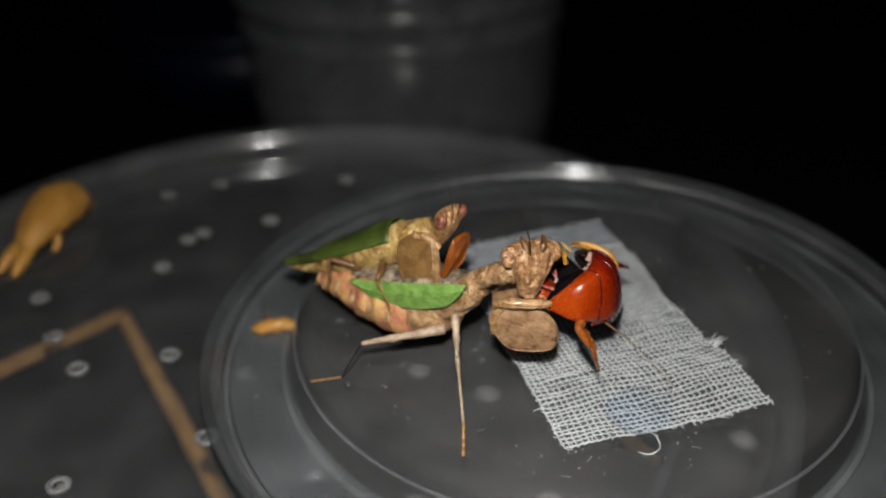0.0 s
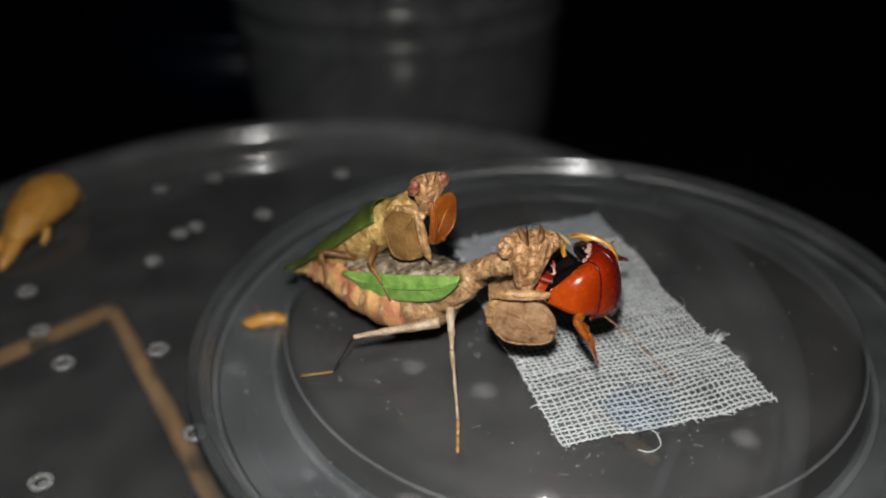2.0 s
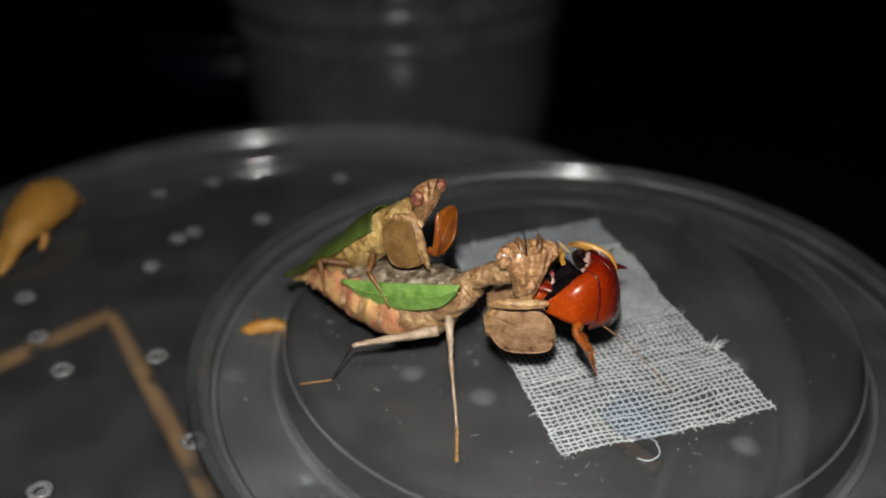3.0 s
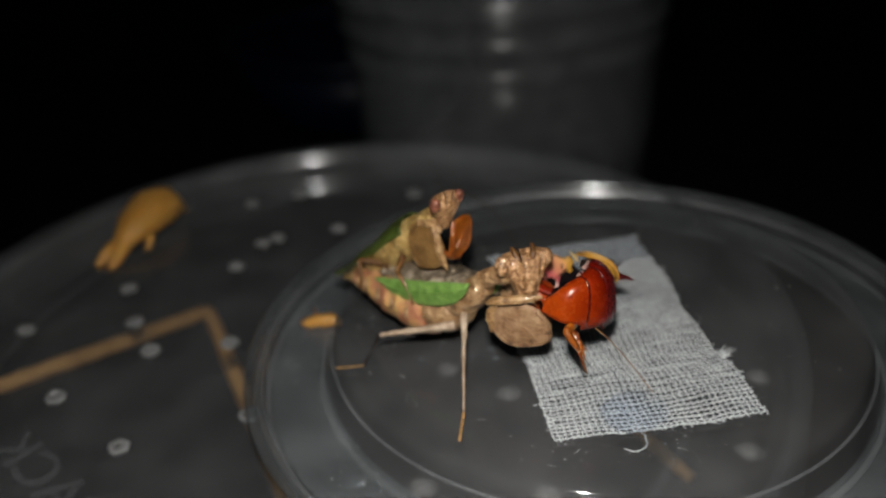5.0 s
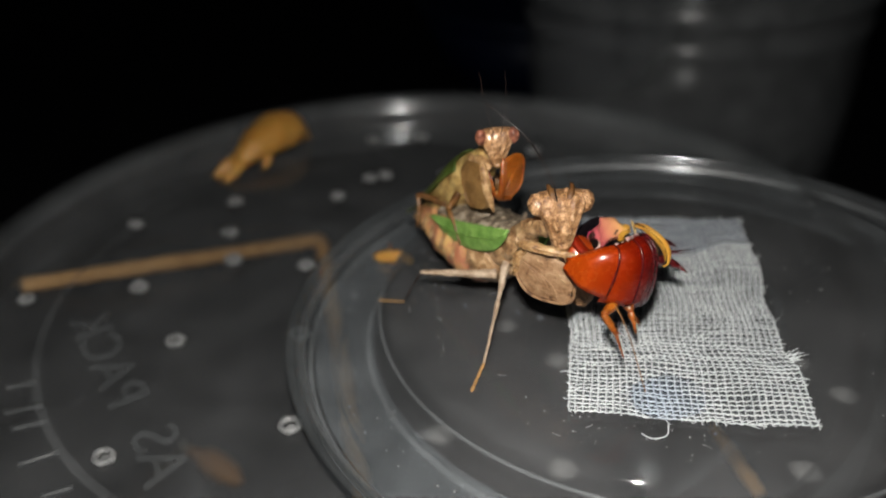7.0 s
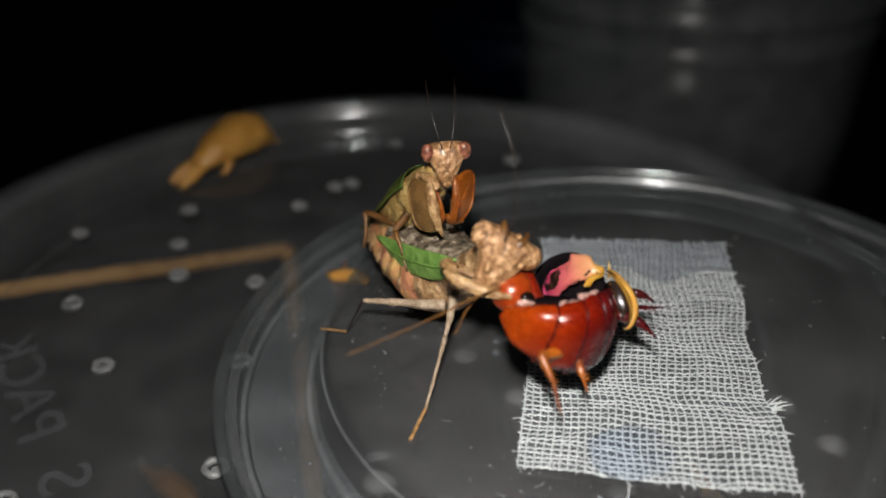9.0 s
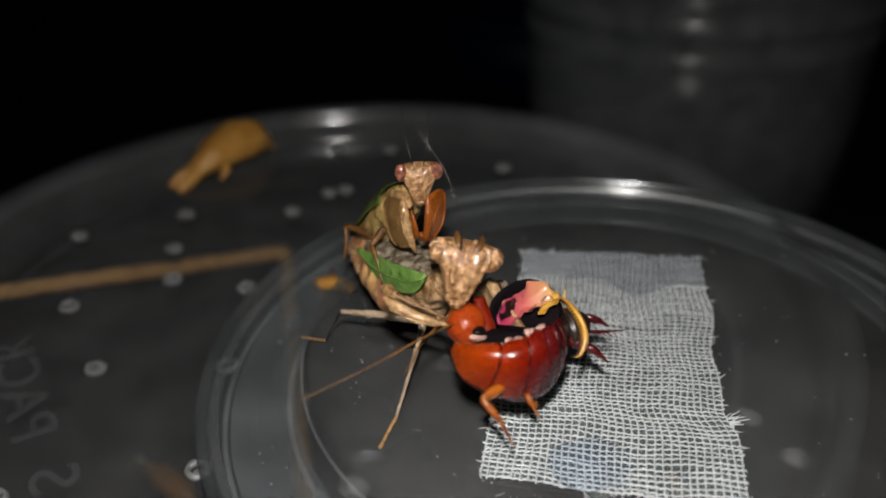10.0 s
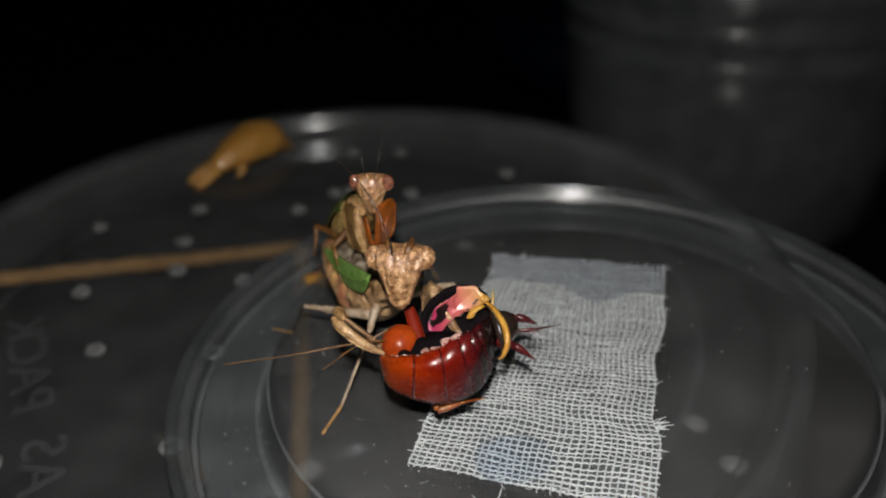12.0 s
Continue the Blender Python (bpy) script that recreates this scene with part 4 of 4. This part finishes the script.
part("torn_edge", fl, PINKWHITE, roach, "ragged whitish torn edge")
# near-black ball that fills the hollow of the shell
part("inner_core", ball((0.04, -0.16, -0.03), (0.42, 0.22, 0.14), None, 24, 16, 0.25), BLACK, roach)
BACKO = [(-0.16, -0.15), (-0.17, 0.08), (-0.1, 0.27), (0.05, 0.39), (0.22, 0.44), (0.37, 0.4), (0.47, 0.3), (0.5, 0.12), (0.38, -0.12), (0.15, -0.2)]
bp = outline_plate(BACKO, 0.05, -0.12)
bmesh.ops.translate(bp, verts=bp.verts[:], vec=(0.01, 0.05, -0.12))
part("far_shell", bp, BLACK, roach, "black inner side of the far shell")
pk = outline_plate([(-0.09, 0.04), (-0.085, 0.13), (-0.035, 0.22), (0.05, 0.28), (0.15, 0.33), (0.21, 0.405), (0.34, 0.395), (0.43, 0.32), (0.45, 0.25), (0.37, 0.2), (0.27, 0.19), (0.17, 0.14), (0.06, 0.07), (-0.01, 0.01), (-0.06, 0.0)], 0.03, -0.09, 128, 10)
for q in pk.verts:
    q.co += Vector((noise.noise(q.co * 16), noise.noise(q.co * 16 + Vector((7, 1, 3))), 0)) * 0.02
bmesh.ops.translate(pk, verts=pk.verts[:], vec=(0.01, 0.05, -0.075))
part("pink_membrane", pk, MEMBRANE, roach, "pink membrane with black blotches inside the shell")
for k, pts in enumerate(([(0.24, 0.12), (0.28, 0.19), (0.36, 0.24), (0.44, 0.26), (0.44, 0.22), (0.36, 0.19), (0.29, 0.12)], [(0.36, 0.3), (0.43, 0.33), (0.47, 0.27), (0.41, 0.24)])):
    yl = outline_plate(pts, 0.03, 0.01, 24, 3)
    bmesh.ops.translate(yl, verts=yl.verts[:], vec=(0.01, 0.04, -0.03 - 0.02 * k))
    part("yellow_membrane", yl, YELLOW, roach, "torn yellow membrane", rough=(0.03, 12))
bandp = [(0.42, 0.27, 0.08, 0.02, 0.02), (0.48, 0.2, 0.12, 0.026, 0.035), (0.545, 0.06, 0.15, 0.03, 0.045), (0.56, -0.08, 0.16, 0.03, 0.045), (0.52, -0.19, 0.14, 0.022, 0.03), (0.47, -0.22, 0.13, 0.01, 0.012)]
yb = part("yellow_band", tube(bandp, 24, 10), YELLOW, roach, "yellow serrated edge band")
tooth = bmesh.new()
for q in spline(bandp, 30)[1:-1]:
    tube([(q[0] - 0.018, q[1], q[2] + 0.02, 0.009), (q[0] - 0.045, q[1] - 0.006, q[2] + 0.022, 0.002)], 3, 5, tooth)
part("serration", tooth, DARK, yb)
part("tail", tube([(0.48, 0.04, 0.02, 0.1, 0.17), (0.6, 0.06, 0.0, 0.09, 0.14), (0.68, 0.06, -0.02, 0.045, 0.08)], 12, 14, None, (0, 1, 0)), DARK, roach)
hdr = part("roach_head", ball((-0.37, 0.07, -0.05), (0.165, 0.175, 0.15), None, 40, 26, 0.04), HEADORANGE, roach, "round orange head")
part("roach_eye", ball((-0.3, -0.02, 0.07), (0.062, 0.05, 0.04), None, 24, 16), GLOSSBLACK, hdr, "glossy black eye")
part("cheek", ball((-0.31, -0.06, 0.055), (0.075, 0.03, 0.045), None, 16, 10, 0.2), PINKWHITE, hdr, "pale cheek below the eye")
for s, pts in ((0, [(-0.5, 0.05, 0.05), (-0.8, -0.1, 0.15), (-1.2, -0.32, 0.2), (-1.7, -0.55, 0.15)]), (1, [(-0.5, 0.15, 0.0), (-0.75, -0.1, 0.0), (-0.88, -0.3, 0.1), (-0.92, -0.35, 0.1)])):
    part("antenna", tube([(*q, 0.011 - 0.0022 * i) for i, q in enumerate(pts)], 30, 6, bumps=0.6), SHANK, hdr)


def roach_leg(pts, mat=RED, w=1.0):
    a, b, c, d = pts
    lg = part("leg", tube([(*a, 0.055 * w), (*Vector(a).lerp(Vector(b), 0.5), 0.065 * w), (*b, 0.036 * w)], 10, 8), mat, roach)
    part("shin", tube([(*b, 0.04 * w), (*Vector(b).lerp(Vector(c), 0.4), 0.046 * w), (*c, 0.028 * w)], 10, 8), mat, lg)
    part("foot", tube([(*c, 0.026 * w), (*Vector(c).lerp(Vector(d), 0.5), 0.017 * w), (*d, 0.008 * w)], 8, 6), mat, lg)
    for f in (0.3, 0.55, 0.8):
        p = Vector(b).lerp(Vector(c), f)
        part("spur", tube([(*p, 0.008), (*(p + Vector((0.05, -0.05, 0.03))), 0.002)], 3, 5), mat, lg)
    return lg


leg_a = roach_leg([(-0.2, -0.35, 0.1), (-0.45, -0.41, 0.2), (-0.37, -0.6, 0.2), (-0.3, -0.82, 0.14)], AMBER, 0.72)
leg_b = roach_leg([(-0.1, -0.4, 0.08), (-0.11, -0.49, 0.13), (-0.09, -0.58, 0.13), (-0.05, -0.68, 0.1)], AMBER, 0.72)
roach_leg([(0.52, 0.12, -0.02), (0.68, 0.14, 0.0), (0.79, 0.1, 0.02), (0.85, 0.06, 0.02)], MAROON, 0.85)
roach_leg([(0.5, -0.06, 0.0), (0.63, -0.11, 0.05), (0.73, -0.19, 0.06), (0.8, -0.25, 0.05)], MAROON, 0.85)
roach_leg([(0.53, 0.04, -0.05), (0.7, 0.02, -0.02), (0.86, 0.02, 0.0), (1.04, 0.04, 0.0)], MAROON, 0.4)
part("thigh", tube([(-0.24, 0.3, -0.06, 0.05, 0.03), (-0.2, 0.14, -0.04, 0.06, 0.035), (-0.15, -0.04, 0.0, 0.045, 0.03), (-0.11, -0.17, 0.04, 0.025, 0.02)], 24, 14, bumps=0.1), RED, roach, "flat red thigh")
part("cercus", tube([(0.48, 0.24, -0.02, 0.008), (0.5, 0.32, -0.02, 0.013), (0.505, 0.4, -0.02, 0.004)], 6, 6, bumps=0.5), STRAW, roach)


# ---- the torch carried above the lens: a case with a glowing round window ----
torch = thing("torch", (0, 0, 0), "small black torch with a round glowing window", "torch")
part("case", lathe([(0, 0.5), (0.42, 0.5), (0.45, 0.45), (0.45, 0.02), (0.42, 0.0), (0.22, 0.0), (0.22, 0.06), (0, 0.06)], 32), DARK, torch)
GLOW, n_, l_, o_ = material("torch_light")
em = n_.new("ShaderNodeEmission")
em.inputs[0].default_value, em.inputs[1].default_value = (1.0, 0.97, 0.92, 1), TORCH
l_.new(em.outputs[0], o_.inputs[0])
part("window", lathe([(0, 0.02), (0.205, 0.02), (0.205, 0.05), (0, 0.05)], 32), GLOW, torch, "glowing white window")


def world_pose(x, y, z, rx=0, ry=0, rz=0):
    return pose(x * S, y * S, z * S, rx, ry, rz)


def motions():
    # the torch goes with the lens, one centimetre above it
    walk(torch, [(t, look(cm(eye), cm(target), roll) @ world_pose(-0.1, 1.0, 0.0, -28)) for t, eye, target, roll in PATH])

    # head of the large mantis, in its own space
    def fh(x, y, z, yaw, pitch, roll=0):
        return Matrix.Translation(cm(Vector((x, y, z)) - F0)) @ pose(0, 0, 0, 0, 0, yaw) @ pose(0, 0, 0, 0, pitch, 0) @ pose(0, 0, 0, roll, 0, 0)
    walk(fhead, [(0, fh(-0.34, 6.05, 1.38, -52, 2, -6)), (2.5, fh(-0.34, 6.05, 1.38, -52, 2, -6)), (4.5, fh(-0.36, 6.05, 1.32, -48, 0)), (5.5, fh(-0.4, 6.02, 1.34, -44, -4)), (7.0, fh(-0.42, 6.0, 1.44, -42, -8)),
                 (8.8, fh(-0.39, 5.84, 1.38, -44, -8, -32)), (9.5, fh(-0.42, 5.78, 1.48, -44, -10, -28)), (10.0, fh(-0.4, 5.8, 1.48, -45, -12, -14)), (10.5, fh(-0.37, 5.83, 1.5, -46, -14, -4)), (12, fh(-0.35, 5.8, 1.5, -46, -14))])

    def fa(x, y, z, rz, ry, rx=0):
        return Matrix.Translation(cm(Vector((x, y, z)) - F0)) @ pose(0, 0, 0, 0, 0, rz) @ pose(0, 0, 0, rx, 0, 0) @ pose(0, 0, 0, 0, ry, 0)
    def arm(e, t, hint):
        e, t = Vector(e), Vector(t)
        x = (t - e).normalized()
        z = Vector(hint) - x * Vector(hint).dot(x)
        z.normalize()
        y = z.cross(x)
        turn = Matrix((x, y, z)).transposed().to_4x4()
        return Matrix.Translation(cm(e - F0)) @ turn @ world_pose(0.26, 0.08, -0.29)
    walk(farm, [(0, fa(-0.3, 5.85, 0.86, 10, 0)), (2.6, fa(-0.3, 5.85, 0.87, 10, 0)), (4.4, fa(-0.3, 5.84, 0.88, 10, -8)), (5.0, fa(-0.33, 5.82, 0.9, 10, -8)), (5.7, fa(-0.36, 5.8, 0.91, 11, 1)), (7.2, fa(-0.38, 5.75, 0.98, 12, 4)), (8.8, arm((-0.6, 5.46, 1.36), (-0.17, 5.68, 1.17), (0.61, -0.57, 0.55))), (9.5, arm((-0.64, 5.3, 1.22), (-0.18, 5.59, 1.06), (0.61, -0.57, 0.55))),
                (10, arm((-0.72, 5.24, 1.28), (-0.2, 5.54, 1.04), (0.61, -0.57, 0.55))), (10.5, arm((-0.68, 5.25, 1.25), (-0.21, 5.54, 1.06), (0.63, -0.55, 0.56))), (11, arm((-0.6, 5.25, 1.16), (-0.16, 5.48, 0.92), (0.67, -0.47, 0.58))), (12, arm((-0.58, 5.22, 1.13), (-0.14, 5.43, 0.84), (0.67, -0.47, 0.58)))])
    walk(farm2, [(0, fa(-0.42, 6.32, 0.72, -10, 35)), (12, fa(-0.42, 6.3, 0.68, -10, 35))])

    # the small mantis sways about its tail; its head turns
    def mm(ry, rz=0):
        return Matrix.Translation(cm(M0)) @ pose(0, 0, 0, 0, ry, rz)
    walk(male, [(0, mm(10)), (0.3, mm(2)), (0.5, mm(0)), (0.9, mm(-2)), (1.5, mm(0)), (2.5, mm(-1)), (4.5, mm(0)), (7, mm(-2)), (9, mm(-2)), (12, mm(0))])

    def mh(yaw, pitch, dz=0):
        return Matrix.Translation(cm(Vector((-1.3, 6.26, 1.75 + dz)) - M0)) @ pose(0, 0, 0, 0, 0, yaw) @ pose(0, 0, 0, 0, pitch, 0)
    walk(mhead, [(0, mh(-20, 20)), (0.5, mh(-35, 0)), (1.5, mh(-50, 5)), (2.5, mh(-25, 25)), (4.5, mh(-20, 25)), (5.5, mh(-30, 10)), (6.5, mh(-45, 10)), (9, mh(-42, 8)), (12, mh(-48, 6))])

    def ma_(x, y, z, rz, ry):
        return Matrix.Translation(cm(Vector((x, y, z)) - M0)) @ pose(0, 0, 0, 0, 0, rz) @ pose(0, 0, 0, 0, ry, 0)
    walk(marm, [(0, ma_(-1.42, 6.15, 1.32, -8, 80)), (0.15, ma_(-1.41, 6.15, 1.33, -8, 82)), (0.35, ma_(-1.3, 6.12, 1.4, -8, 98)), (0.6, ma_(-1.27, 6.12, 1.4, -8, 102)), (0.9, ma_(-1.3, 6.12, 1.39, -8, 98)), (1.1, ma_(-1.4, 6.15, 1.34, -8, 84)), (1.4, ma_(-1.42, 6.15, 1.32, -8, 80)), (12, ma_(-1.42, 6.15, 1.32, -8, 80))])
    walk(marm2, [(0, ma_(-1.17, 6.22, 1.45, 70, -76)), (0.3, ma_(-1.22, 6.34, 1.42, 70, -76)), (0.8, ma_(-1.22, 6.34, 1.42, 70, -76)), (1.1, ma_(-1.15, 6.22, 1.46, 70, -76)), (1.5, ma_(-1.16, 6.22, 1.46, 70, -76)), (1.8, ma_(-1.17, 6.19, 1.53, 66, -82)), (2.2, ma_(-1.16, 6.19, 1.5, 66, -84)), (2.6, ma_(-1.14, 6.22, 1.47, 70, -76)), (5.5, ma_(-1.16, 6.22, 1.46, 78, -76)), (9, ma_(-1.14, 6.22, 1.47, 98, -76)), (12, ma_(-1.15, 6.22, 1.47, 108, -76))])

    # the cockroach is turned over as it is eaten
    base = look((0, 0, 0), (-0.69, 0.5, -0.524), -1.5)

    def rp(x, y, z, yaw, pitch, roll):
        return Matrix.Translation(cm((x, y, z))) @ base @ pose(0, 0, 0, 0, yaw, 0) @ pose(0, 0, 0, pitch, 0, 0) @ pose(0, 0, 0, 0, 0, roll)
    walk(roach, [(0, rp(-0.05, 6.34, 1.04, 15, -39, 3)), (4.5, rp(-0.05, 6.31, 1.04, 15, -38, 3)), (7.2, rp(-0.06, 6.17, 1.06, 20, -28, -6)), (8.8, rp(0.0, 6.1, 1.03, 14, -19, -10)), (9.5, rp(-0.04, 5.98, 0.93, 11, -17, -11)),
                 (10, rp(-0.04, 5.97, 0.91, 8, -15, -7)), (10.5, rp(-0.035, 5.98, 0.92, 4, -13, -4)), (11, rp(-0.035, 5.97, 0.9, 0, -12, 0)), (12, rp(-0.04, 5.93, 0.86, 0, -12, 1))])

    def lp(hip, to, rx, rz):
        return Matrix.Translation(cm(to)) @ pose(0, 0, 0, rx, 0, 0) @ pose(0, 0, 0, 0, 0, rz) @ Matrix.Translation(cm(-Vector(hip)))
    hc = (-0.37, 0.07, -0.05)
    ha, hb = (-0.2, -0.35, 0.1), (-0.1, -0.4, 0.08)
    walk(leg_a, [(0, lp(ha, (-0.3, -0.38, 0.02), 30, -8)), (4.5, lp(ha, (-0.3, -0.38, 0.02), 30, -8)), (7.2, lp(ha, (-0.06, -0.48, 0.0), 26, 10)), (8.8, lp(ha, (-0.08, -0.44, 0.16), 0, 0)), (9.5, lp(ha, (-0.08, -0.44, 0.16), 0, 3)), (10.5, lp(ha, (-0.17, -0.42, 0.12), 0, 36)), (11.1, lp(ha, (-0.1, -0.36, -0.14), 0, 62)), (12, lp(ha, (-0.08, -0.34, -0.2), 0, 80))])
    walk(leg_b, [(0, lp(hb, (-0.44, -0.46, 0.02), 30, -12)), (4.5, lp(hb, (-0.44, -0.46, 0.02), 30, -12)), (7.2, lp(hb, (0.04, -0.48, 0.0), 26, 0)), (8.8, lp(hb, (0.06, -0.44, 0.08), 0, 0)), (10.5, lp(hb, (0.06, -0.4, 0.0), 0, 30)), (11.1, lp(hb, (0.08, -0.34, -0.14), 0, 60)), (12, lp(hb, (0.1, -0.32, -0.2), 0, 80))])
    walk(hdr, [(0, lp(hc, (-0.1, 0.14, -0.2), 0, 62)), (7.2, lp(hc, (-0.12, 0.14, -0.18), 0, 62)), (8.8, lp(hc, (-0.37, 0.09, -0.05), 0, 0)), (10.5, lp(hc, (-0.36, 0.07, -0.05), 0, 0)), (11.2, lp(hc, (-0.34, 0.0, -0.05), 0, -20)), (12, lp(hc, (-0.34, -0.01, -0.05), 0, -22))])


motions()
